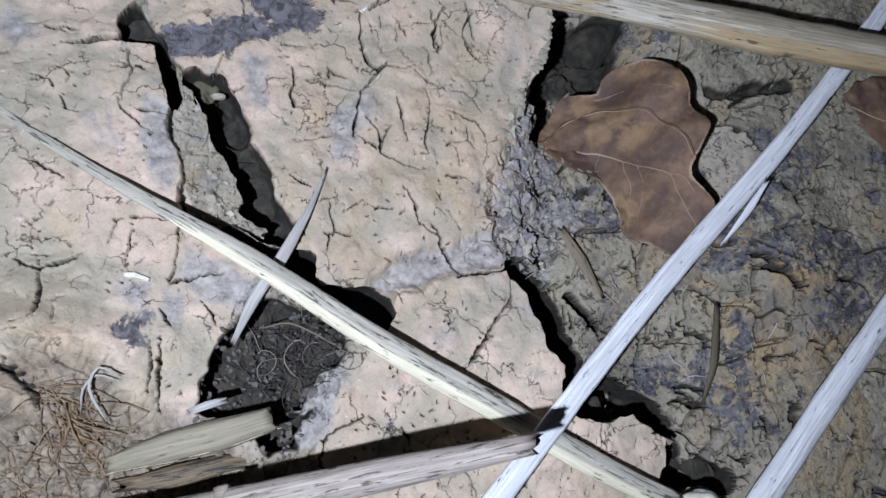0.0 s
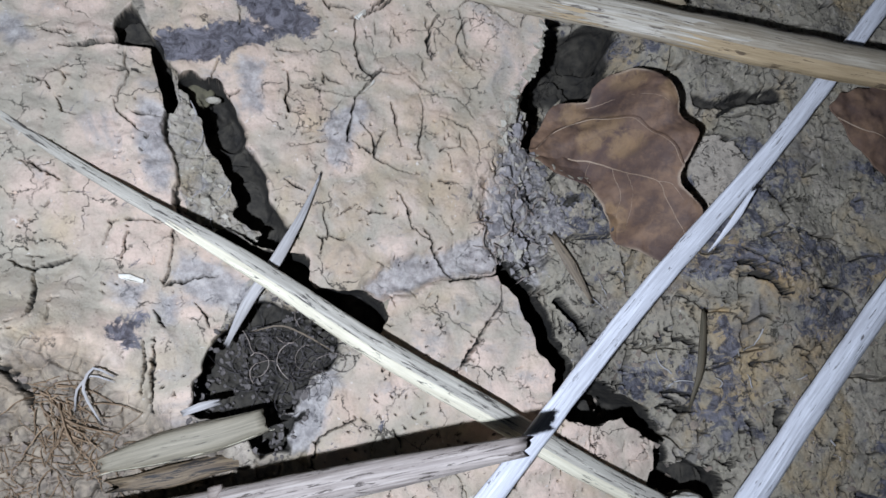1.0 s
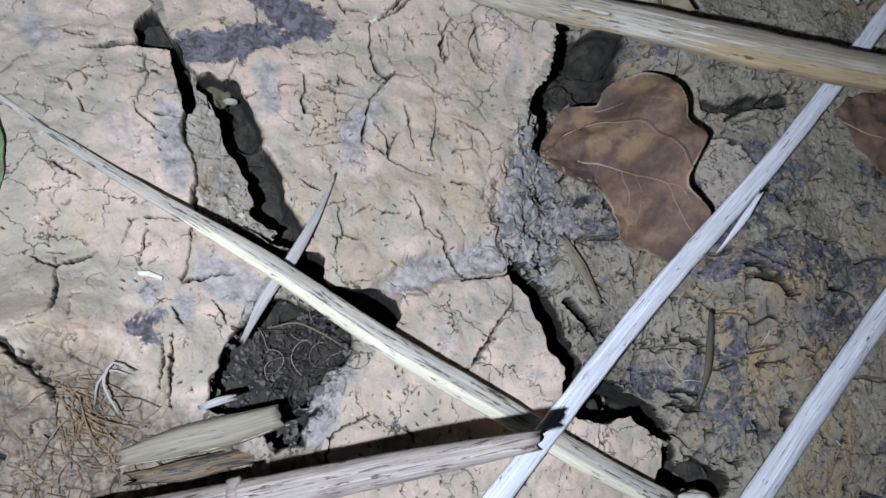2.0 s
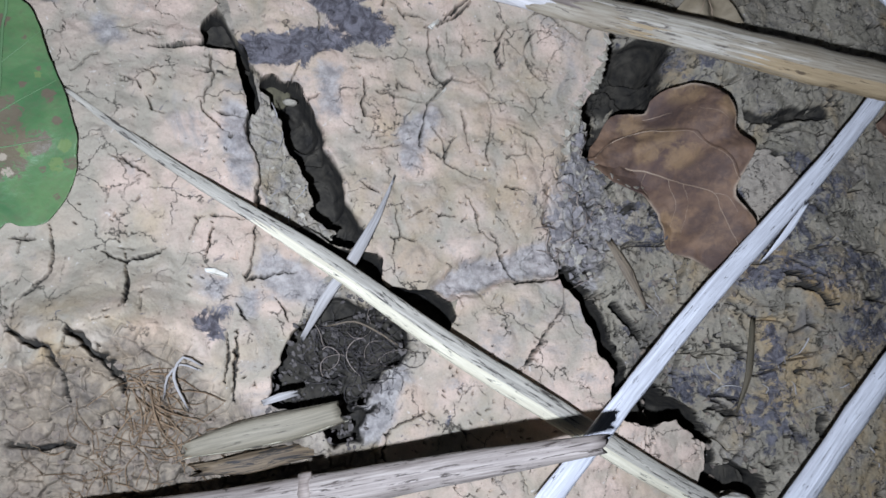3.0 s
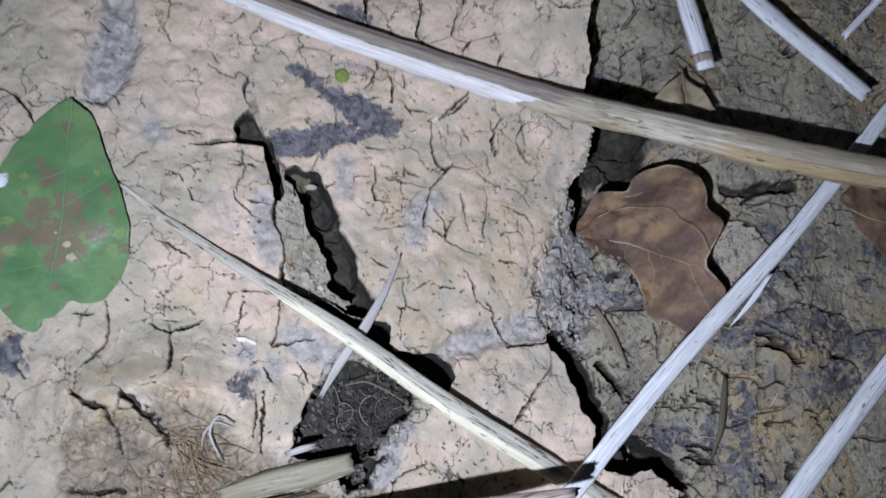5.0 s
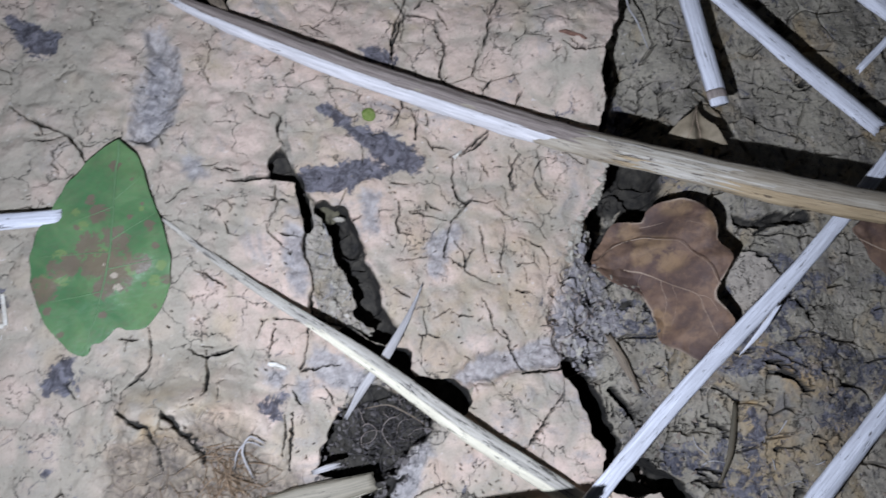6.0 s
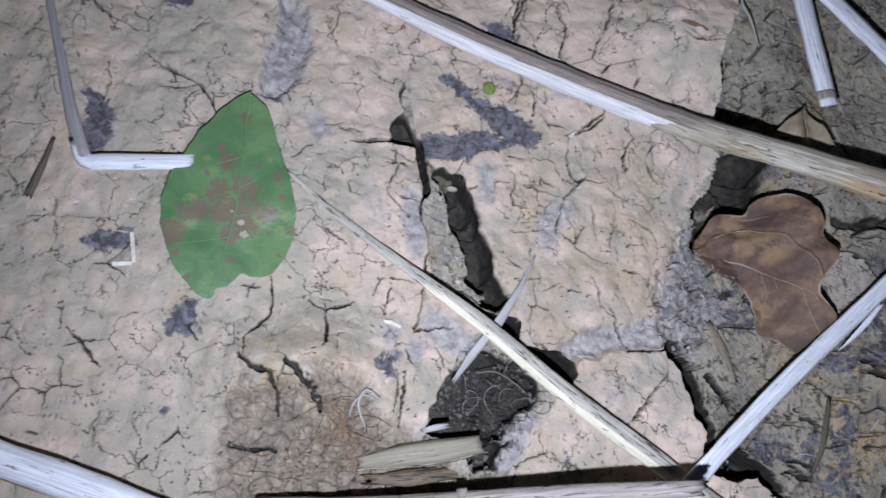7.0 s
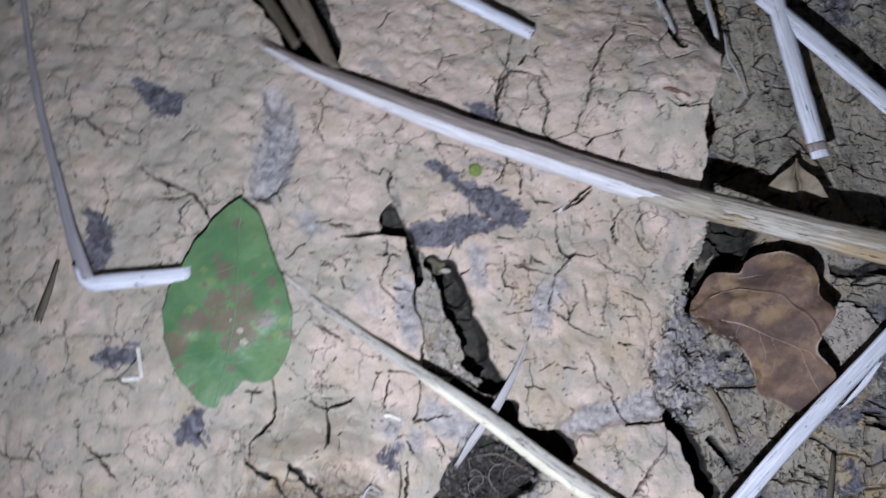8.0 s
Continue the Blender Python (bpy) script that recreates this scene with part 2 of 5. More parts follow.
DIM_STRAW = straw_material("dim_straw", (0.36, 0.34, 0.34), (0.24, 0.22, 0.22), (0.10, 0.09, 0.09), 0.04)
YELLOW_SIDE = straw_material("yellow_stalk", (0.55, 0.43, 0.14), (0.42, 0.30, 0.09), (0.2, 0.14, 0.06), 0.02)
PALE_GREY_STRAW = straw_material("pale_grey_straw", (0.48, 0.46, 0.44), (0.32, 0.30, 0.28), (0.11, 0.10, 0.09), 0.07)
DULL_STALK = straw_material("dull_stalk", (0.30, 0.24, 0.165), (0.165, 0.13, 0.095), (0.06, 0.05, 0.045), 0.15)
BROWN_STALK = straw_material("brown_stalk", (0.46, 0.41, 0.32), (0.26, 0.215, 0.15), (0.09, 0.07, 0.055), 0.11)
OCHRE_STALK = straw_material("ochre_stalk", (0.43, 0.33, 0.20), (0.31, 0.23, 0.13), (0.13, 0.095, 0.06), 0.13)
FRAYED = straw_material("frayed_skin", (0.55, 0.51, 0.43), (0.32, 0.28, 0.21), (0.12, 0.10, 0.08), 0.17)
PALE_STALK = straw_material("pale_stalk", (0.42, 0.37, 0.325), (0.22, 0.185, 0.16), (0.08, 0.065, 0.055), 0.16)
GREY_STALK = straw_material("grey_stalk", (0.40, 0.34, 0.29), (0.20, 0.16, 0.135), (0.07, 0.055, 0.05), 0.08)
DARK_TWIG = straw_material("dark_twig", (0.15, 0.12, 0.08), (0.08, 0.07, 0.045), (0.03, 0.025, 0.02), 0.1)
ROOT = straw_material("dry_root", (0.33, 0.23, 0.14), (0.17, 0.115, 0.07), (0.05, 0.04, 0.03), 0.10)
TAN_STALK = straw_material("tan_stalk", (0.34, 0.30, 0.22), (0.22, 0.195, 0.14), (0.10, 0.085, 0.065), 0.12)
GREEN_RIB = straw_material("green_rib", (0.15, 0.26, 0.12), (0.11, 0.20, 0.09), (0.08, 0.12, 0.05), 0.0)
TAN_RIB = straw_material("tan_rib", (0.42, 0.32, 0.23), (0.27, 0.19, 0.13), (0.12, 0.08, 0.06), 0.0)
DARK_ROOT = straw_material("dark_root", (0.10, 0.09, 0.085), (0.045, 0.04, 0.04), (0.02, 0.02, 0.02), 0.05)


def leaf_material(name, base, alt, spot, pale_spot, vein, rough, scale, soft=0.0):
    mat, nodes, links, shader = material(name, rough)
    at = position(nodes)
    tone = ramp(nodes, links, noise_node(nodes, links, at, scale, 4, 0.6, 0.6), 0.36, 0.64)
    fine = noise_node(nodes, links, at, 800, 4, 0.6)
    col = blend(nodes, links, tone, base, alt)
    col = blend(nodes, links, times(nodes, links, ramp(nodes, links, fine, 0.5, 0.75), 0.25), col, spot)
    ragged = noise_node(nodes, links, at, 420, 6, 0.72, 0.8)
    mottled = ramp(nodes, links, noise_node(nodes, links, at, 260, 6, 0.7, 0.6), 0.5, 0.66)
    col = blend(nodes, links, times(nodes, links, mottled, 0.12 + 3.0 * soft), col, spot)
    dapple = ramp(nodes, links, noise_node(nodes, links, at, 2.4 * scale, 5, 0.65, 0.8), 0.5, 0.72)
    col = blend(nodes, links, times(nodes, links, dapple, 0.15 + 3.2 * soft), col, spot)
    for name_of, colour in (("halo", pale_spot), ("spot", spot), ("bare", (0.44, 0.37, 0.28))):
        mask = attribute(nodes, name_of)
        add = nodes.new("ShaderNodeMath")
        add.operation = "ADD"
        links.new(mask, add.inputs[0])
        links.new(times(nodes, links, ragged, 2.7), add.inputs[1])
        shown = times(nodes, links, ramp(nodes, links, add.outputs[0], 1.74 - 2 * soft, 1.94 + 2 * soft), ramp(nodes, links, mask, 0.0, 0.25 + soft))
        col = blend(nodes, links, times(nodes, links, shown, 0.8 - 2.0 * soft), col, colour)
    col = blend(nodes, links, attribute(nodes, "vein"), col, vein)
    links.new(col, shader.inputs["Base Color"])
    bumped(nodes, links, shader, [(attribute(nodes, "vein"), 0.5, 0.0004), (noise_node(nodes, links, at, 300, 4, 0.6), 0.35, 0.0008), (fine, 0.3, 0.0002)])
    return mat


GREEN_LEAF = leaf_material("green_leaf", (0.07, 0.165, 0.066), (0.125, 0.225, 0.09), (0.165, 0.11, 0.085), (0.17, 0.235, 0.085), (0.12, 0.235, 0.11), 0.42, 70)
BROWN_LEAF = leaf_material("brown_leaf", (0.235, 0.145, 0.09), (0.10, 0.062, 0.05), (0.075, 0.052, 0.046), (0.33, 0.215, 0.11), (0.42, 0.33, 0.24), 0.7, 62, 0.12)
TAN_LEAF = leaf_material("tan_leaf", (0.34, 0.28, 0.19), (0.25, 0.20, 0.13), (0.13, 0.11, 0.07), (0.5, 0.4, 0.25), (0.62, 0.52, 0.38), 0.6, 90)


def plain_material(name, a, b, scale, rough=0.85, relief=0.0006):
    mat, nodes, links, shader = material(name, rough)
    at = position(nodes)
    n = noise_node(nodes, links, at, scale, 5, 0.65)
    links.new(blend(nodes, links, ramp(nodes, links, n, 0.35, 0.65), a, b), shader.inputs["Base Color"])
    bumped(nodes, links, shader, [(n, 0.6, relief)])
    return mat


CHALK = plain_material("white_crumbly_stone", (0.80, 0.78, 0.70), (0.55, 0.50, 0.40), 300)
CLOD = plain_material("olive_clod", (0.15, 0.135, 0.085), (0.07, 0.062, 0.042), 320, 0.95, 0.001)
PALE_FLAKE = plain_material("pale_flake", (0.48, 0.44, 0.36), (0.28, 0.25, 0.19), 350)
# soil of the gap floors, with their shade put into the colour
SHADED_SOIL = plain_material("shaded_soil", SOIL_SHADE_BROWN, SOIL_SHADE_BLACK, 220, 0.95, 0.0012)
CRUMB = plain_material("soil_crumb", (0.30, 0.24, 0.18), (0.15, 0.125, 0.105), 500)
GREY_CRUMB = plain_material("grey_soil_crumb", (0.33, 0.30, 0.285), (0.15, 0.14, 0.14), 500)
DARK_CRUMB = plain_material("dark_soil_crumb", (0.17, 0.15, 0.135), (0.07, 0.063, 0.06), 500)
BARK = plain_material("bark_sliver", (0.22, 0.12, 0.085), (0.12, 0.07, 0.05), 500)
MOSS = plain_material("moss", (0.13, 0.20, 0.04), (0.22, 0.26, 0.08), 700)


# ---- mesh helpers ----
def mesh_from(name, verts, faces, mat, smooth_faces=True):
    """verts: n x 3 in metres; faces: n x 4 or n x 3 indices."""
    me = bpy.data.meshes.new(name)
    verts, faces = np.asarray(verts, np.float32), np.asarray(faces, np.int32)
    k = faces.shape[1]
    me.vertices.add(len(verts))
    me.vertices.foreach_set("co", verts.ravel())
    me.loops.add(faces.size)
    me.loops.foreach_set("vertex_index", faces.ravel())
    me.polygons.add(len(faces))
    me.polygons.foreach_set("loop_start", np.arange(0, faces.size, k, dtype=np.int32))
    me.update(calc_edges=True)
    me.validate()
    me.polygons.foreach_set("use_smooth", np.full(len(faces), smooth_faces, bool))
    me.materials.append(mat)
    return me


def give(me, name, values):
    values = np.asarray(values, np.float32)
    if values.ndim == 1:
        me.attributes.new(name, "FLOAT", "POINT").data.foreach_set("value", values)
    else:
        me.attributes.new(name, "FLOAT_VECTOR", "POINT").data.foreach_set("vector", values.ravel())


def part(name, me, parent, label=""):
    ob = new(name, me)
    ob.parent = parent
    return tagged(ob, label=label) if label else ob


# ---- the ground: cracked crust over lower mud ----
def axis(low, high, step):
    inner = np.arange(low, high + step / 2, step)
    outer = np.cumsum(step * 1.35 ** np.arange(1, 34))
    return np.r_[low - outer[::-1], inner, high + outer]


STEP = 0.25
AX, AY = axis(-172, 194, STEP), axis(-28, 206, STEP)
GX, GY = (a.astype(np.float32) for a in np.meshgrid(AX, AY, indexing="ij"))
WX = GX + 1.1 * fractal(GX, GY, 5, 3, 3) + 0.65 * fractal(GX, GY, 2.6, 2, 8)
WY = GY + 1.1 * fractal(GX, GY, 5, 3, 4) + 0.65 * fractal(GX, GY, 2.6, 2, 9)

# outlines in plan, millimetres
LOW_RIGHT = [(62.2, 188), (67.9, 168.8), (72, 165.3), (69.1, 154.9), (65.9, 147.2), (65.9, 137.1), (68.2, 129.5), (67.7, 119.8), (71.7, 111.2), (71.8, 101.7), (68.9, 96), (65.6, 90.4), (63.7, 85.4), (62, 77.4), (60.6, 67.6), (59.9, 56), (59.1, 44.7), (61.7, 39.7), (64.8, 34), (67.7, 28.7), (69.8, 21.8), (71.9, 16.7), (73.8, 10.8), (78.5, 8.7), (83.2, 8.6), (91, 8.6), (98, 4)] + [(100.8, -1.3), (102.5, -5.6), (100.4, -10.6), (103.3, -14.8), (101.5, -19), (98.9, -37.9), (293.4, -71.8)] + [(330, 260), (70, 330), (60, 240)]
CENTRAL_GAP = [(-31, 93.5), (-27.2, 87.5), (-25, 86), (-22.5, 88), (-17, 86.5), (-12, 81), (-10, 78), (-8, 74), (-7, 70), (-5.5, 67), (-3, 64), (-1.8, 62), (-0.8, 57), (1.5, 52.5), (4.2, 49.1), (6.9, 47.1), (6.3, 44.5), (-0.8, 42.6), (-10, 46.6), (-17.3, 48.5), (-22.4, 50.5), (-24.3, 53), (-23.6, 58), (-24.6, 64), (-26.4, 69), (-28.2, 75), (-26.8, 79), (-28, 84), (-30, 89)]
LEDGE = [(-29, 90.6), (-26.7, 84.5), (-25.4, 80), (-27.2, 75.5), (-25.7, 69), (-24, 64), (-23, 58), (-23.4, 53.6), (-20.4, 51.2), (-13, 48.8), (-4, 45.6), (-0.6, 47), (-3.6, 49.6), (-8.6, 53), (-7.6, 56), (-9.6, 61), (-11.8, 65), (-14.6, 69), (-16.6, 71.6), (-17.8, 77), (-20.6, 81), (-22.7, 85), (-25, 88)]
STRAW_GAP = [(-11.9, 47.2), (-0.7, 42.2), (7.8, 41.4), (9.8, 35.8), (12.4, 33.1), (17.9, 33.1), (22.3, 33.7), (27, 31.5), (28.6, 27), (27.3, 23.9), (20, 26.1), (9, 31.6), (-2.2, 38), (-13.4, 44.9)]
ROOT_GAP = [(-10.1, 21.8), (-6.3, 27.2), (-1.7, 31), (7.4, 28.6), (17.5, 23.4), (16.7, 16.4), (11.1, 11.5), (9.3, 5), (3.9, 3.1)] + [(10.5, 3), (5.6, -5), (0.5, -6.4), (-3.7, -1.2), (-10.3, 1.2), (-16.1, 2.4), (-15.3, 8.9), (-13.2, 14.3)]
NOTCH = [(-38, 105), (-36, 103), (-34.5, 100), (-33.5, 97), (-30.5, 94.3), (-34, 93.6), (-37, 93.8), (-41, 95), (-40, 99), (-39, 103)]
GREY_TROUGH = [(-82, 142), (-75, 133), (-72, 120), (-73.5, 109), (-79, 100), (-85, 102), (-85.5, 117), (-82.5, 129), (-85, 140)]
TOP_GAP = [(-98.3, 186.4), (-92.7, 173.9), (-81.5, 162.7), (-75.9, 151.8), (-62.4, 150.2), (-60.9, 158.4), (-69.2, 177), (-72.7, 190)]
STALK_GAP = [(124, 101), (133.2, 100), (142.1, 103.8), (152.9, 105.6), (153.6, 102.5), (142.6, 99.1), (133, 96.9), (124.7, 98)]
DULL_GROUND = [(-70, -34), (-76, -4), (-72, 8), (-62, 11), (-52, 11), (-45, 12), (-40, 11), (-36, 4), (-28, -1), (-16, -2), (0, -7), (10, -11), (-20, -20), (-40, -34)]
PIT = [(78.4, 124.6), (79.1, 113.6), (77.4, 100.7), (74.7, 91.6), (72.4, 83.6), (69.8, 78.7), (74.4, 80.8), (81.3, 91.1), (89.9, 94), (92.6, 99.4), (98.8, 106), (98, 115.6), (99, 121.3), (95.1, 124.6)]
FLAKE = [(120.9, 81.7), (126.7, 87.3), (133.4, 87.5), (139.7, 83.1), (141.7, 76.7), (138.3, 70.6), (127.6, 59.6), (123.7, 68)]
SLAB = [(124.6, 95.7), (138.9, 99.3), (152.3, 99.6), (152.2, 88.6), (135.8, 85.5), (125.2, 86.1)]
CAVE = [(104.8, -10.6), (113.9, -8.1), (125.2, -11.6), (123.4, -17.7), (119.9, -16.6), (113.5, -14.3), (106.1, -15.6)]
GREY_SLAB = [(59.2, 52.3), (61.3, 40.9), (54.7, 39.4), (43.4, 37.9), (36.1, 34.2), (27.1, 31.5), (22.4, 33.4), (24.9, 37.5), (32.1, 43), (41.3, 45.8), (50.6, 49.8)]
CRUMBLE = [(66.3, 91.6), (64.4, 86.3), (59.6, 75.9), (55.8, 65.8), (54.1, 56.1), (56.2, 48.7), (62.1, 40.7), (68.9, 38.3), (74.7, 46.2), (81.6, 54.3), (82.6, 62.1), (76.6, 69.4), (71.5, 76.9), (72.5, 85)]
BIG_CRACKS = [
    [(62.1, 40.1), (66.8, 35.9), (70.2, 30.3), (72.8, 23.7), (75.7, 16.9), (79, 11), (80.9, 8.5)],
    [(74.8, 10.3), (77.8, 6.1), (83.9, 6.5), (90.2, 8.1), (98, 5.1), (103.3, -0.6), (104.5, -6.3), (101.8, -12.7)],
    [(78.9, 35.6), (82.6, 31.1), (86.4, 27)],
    [(133.8, 47.3), (137.5, 45.5), (140.9, 42.4), (143.4, 39.1), (145.4, 39.2)],
    [(45.9, 38), (52.4, 39.1), (60.7, 40)],
    [(76.2, 161), (76, 147.2), (76.7, 138.2), (75.3, 126.9), (77.7, 116.3), (77.3, 105.5), (74.4, 97.8)],
]
EDGE_CRACKS = [
    [(-75, 18), (-70, 14.2), (-65, 12.8), (-63, 10), (-61, 6), (-60, 2)],
    [(-61, 17), (-56, 13.8), (-51.5, 10), (-49.8, 7), (-49, 4)],
    [(-53, 92.1), (-46.6, 92.6), (-39.7, 94.7), (-31, 95)],
    [(-30.9, 94.6), (-29, 87), (-27, 81), (-26, 78)],
    [(-73, -8), (-67, -9), (-60, -8.2)],
    [(51.9, 198.5), (54.4, 185), (56.4, 171), (58.3, 168)],
]
BIG_SIZES = [(6.2, 28), (5.6, 26), (1.6, 8), (1.4, 8), (0.6, 4), (3.0, 12), (0.8, 5), (1.1, 6), (0.8, 6), (1.3, 14), (0.8, 5), (1.6, 12)]
CRUST_CRACKS = [
    [(-1.4, 157.6), (-3, 151.1), (-4.5, 145.7), (-3.5, 136.3)],
    [(9.9, 155.8), (9.6, 151.6), (12.3, 147.4), (13.9, 143.2), (12.3, 139.1), (12.6, 135.1), (15.3, 131.8)],
    [(-8, 167.4), (-4, 161), (-1.4, 157.1), (4.5, 157), (10.4, 155.3)],
    [(31.1, 167.4), (28.3, 160.2), (27.5, 154.6), (26.7, 151.3)],
    [(29.8, 134.7), (27.1, 130.5), (27.1, 125.8)],
    [(40.4, 132.1), (38.7, 127), (38, 124.1)],
    [(51.7, 147), (55.6, 144.6), (59.7, 144.6), (65.3, 146.2)],
    [(3.8, 123.6), (6.2, 118.8), (5.9, 112.7)],
    [(8.3, 113.9), (11.4, 111.2), (18.2, 109.8)],
    [(39.8, 178.4), (45.5, 177.3), (49, 173.3)],
    [(53.3, 148.8), (57.2, 145.1), (63.7, 146.8)],
    [(-0.9, 171.7), (-1.4, 162.7), (-2.6, 158.2)],
    [(4.5, 164.1), (2.4, 158.9)],
    [(-51, 118.5), (-46, 115.8), (-43, 115), (-42, 117.5), (-39, 116.2), (-39.6, 111), (-38.6, 108), (-36.8, 105.5)],
    [(-143, 124), (-136, 119), (-126, 116)],
    [(-58, 95.5), (-54, 96.2), (-50, 95.5)],
    [(9, 160), (14, 152)],
    [(18, 107.5), (24, 111.5), (30, 117.5), (29, 122.5)],
]
PLATE_CRACKS = [
    [(30.2, 116.4), (28.5, 113.5), (25.7, 111.3), (21.1, 108.7)],
    [(41.4, 110.5), (39.4, 106.6), (38.9, 102.7), (40.7, 99)],
    [(39.2, 50.8), (41.9, 45.4), (45, 40.1), (47.8, 37.5)],
    [(59.2, 37.3), (58.9, 32.7), (55.9, 28.1), (53.1, 23.5), (49.7, 18.1), (46, 12.4)],
]
LEFT_CRACKS = [
    [(-123, 109), (-116, 105), (-109, 103), (-104, 101.5), (-100, 97), (-96.5, 92)],
    [(-104, 101.5), (-109.8, 99), (-114.6, 98.3)],
    [(-104.5, 99), (-107, 95), (-106.5, 91), (-104, 88.5)],
    [(-125, 18.5), (-120, 14.5), (-116, 10), (-113, 8.5)],
    [(-133, 104), (-131, 97), (-131.5, 91)],
    [(-70.1, 42.6), (-68.3, 35.9), (-68.1, 30.7), (-70.6, 27.2), (-74, 23.6), (-73.5, 18.4)],
    [(-52.8, 37), (-50.8, 30.1), (-51.1, 22.8)],
    [(-52.5, 34.9), (-48.6, 36.4), (-43.7, 39.4)],
    [(-33.4, 45.5), (-34.5, 38)],
    [(-25.1, 20.4), (-24.9, 11.7), (-24.4, 3.2)],
    [(-2.6, 158.2), (-4.6, 149.4), (-4.8, 137.8)],
    [(38.4, 187.7), (34.6, 173), (29.6, 165.1)],
    [(26.7, 161), (27.5, 152.2), (25.5, 143)],
    [(8.8, 154.3), (12, 149.1), (13.3, 143.9), (11.9, 135.7)],
]
LOW_CRACKS = [
    [(84.4, 111.6), (89.3, 113.7), (92.5, 113.5), (98.2, 109.9), (101.7, 106.5)],
    [(128.1, 88.2), (134.5, 86.4), (138.6, 81.5), (140, 79.1)],
    [(134, 52.3), (138.7, 50.5), (143.3, 47.3)],
    [(97.7, 50.2), (99.4, 44.5)],
    [(109.3, 10.7), (114.5, 11.4), (118.7, 9.4)],
    [(161.2, 42.7), (167, 42), (171.7, 38.8)],
    [(109.3, 10.4), (113.1, 8.9), (116, 6.6), (119.1, 5.5)],
    [(113, 26.1), (117.8, 25.3), (121, 23.8)],
    [(84, 29.7), (87.3, 25.3), (89, 21.5)],
    [(155.2, -13.9), (159.6, -6.3), (162.1, -0.1)],
    [(126.3, 87.3), (132.3, 87.5), (137.3, 85.1), (140.6, 80.9), (141.5, 78.4)],
    [(131.7, 45.1), (136.5, 43.7), (140.6, 42.7), (143.9, 40.1), (146, 37)],
    [(157.1, 41.3), (165.2, 43.1), (169.9, 41.3), (173.4, 37.9)],
    [(107.2, 6.6), (111.4, 8.1), (114.4, 5.8), (117.5, 5.5)],
    [(130.9, 48.4), (134.7, 48.9), (139.7, 47.5), (142.6, 43.7)],
]
FINE_A = [
    [(19.3, 107.8), (19, 103.1), (19.7, 96.9), (20.9, 94.2), (24, 92.3), (27.2, 93.2), (31, 92.9), (34.8, 94.3)],
    [(24, 91.8), (22.1, 88.5), (20, 85.2), (18.9, 81.2), (18.5, 76.5), (18.1, 73.1)],
    [(38.1, 109.2), (39, 105.5), (38.9, 100.9), (40.2, 98.3)],
    [(11, 92.2), (13.3, 90), (16.1, 88.6)],
    [(6.1, 87.8), (9.7, 87.4), (14.1, 86.2), (18.5, 85.8)],
    [(2.3, 91.4), (2.2, 87.5), (2, 82.8), (2.9, 80.4), (7.8, 79.5)],
    [(-0.8, 96.9), (4.3, 97)],
    [(34, 92.7), (36.4, 90.5), (39.4, 89.2), (42.5, 87.9)],
    [(20.9, 79), (23.9, 76.2), (25.4, 73.2), (25.5, 69.7), (29.2, 67.3), (36.7, 65.6)],
]
FINE_B = [
    [(29.2, 85.2), (30.8, 79.1), (32.4, 72.7)],
    [(37.6, 82.7), (38, 78.9), (36.6, 74.1), (37.4, 70.2), (34.4, 69.7)],
    [(2.8, 61.7), (5.7, 60.4), (8, 58.7)],
    [(15.8, 53), (18.6, 54.6), (21, 56.4)],
    [(21.4, 55.5), (28.2, 54.6)],
    [(31.5, 60.6), (34.5, 56.3), (35.3, 51.8), (37.5, 49.7), (39.8, 48.1)],
    [(3.9, 70.8), (8.8, 71.9), (13.3, 73.3)],
    [(48, 109.8), (46.8, 103.8), (49.3, 98.6), (51.9, 96.2)],
    [(43.3, 87.9), (47.2, 87.5), (51.1, 84.6), (52, 82.2)],
    [(42.6, 82.4), (50.3, 79.8), (52.6, 76.1), (53.7, 72.7)],
    [(41.9, 73.7), (44.9, 71.6), (46.6, 67.5)],
    [(28.4, 106.2), (31.7, 101.7)],
]
FINE_C = [
    [(-58.8, 94.8), (-55.7, 95.5), (-52.3, 94.6)],
    [(-52.5, 78.1), (-50.9, 74.6), (-47.6, 74)],
    [(-39.9, 79.5), (-38.3, 75.9), (-35.5, 73.2), (-33.3, 71.8)],
    [(-58.7, 82.7), (-54.7, 80.9), (-53.2, 79.4)],
    [(-41.2, 86.9), (-36, 87.4), (-32.5, 86.1)],
    [(-58.2, 37.3), (-54.4, 35.2), (-52.6, 34.9), (-48.6, 35.8), (-44.2, 38.8)],
    [(-52.6, 34.9), (-51.2, 30.1), (-50.1, 22.9)],
    [(-27.3, 19.7), (-26.5, 14.5), (-27.3, 8)],
    [(-16.9, 29.5), (-14.1, 26.3), (-12.4, 21.4)],
    [(-26.1, 27.1), (-23.2, 22.9)],
    [(82.1, 3.8), (81.6, -1.7), (83.4, -6.1)],
    [(74.8, -1.7), (77.4, -6)],
    [(31.7, 0.3), (33.7, -4)],
    [(-59.8, 61.5), (-56.1, 60.4), (-52.3, 58.7), (-48.2, 56.1)],
]
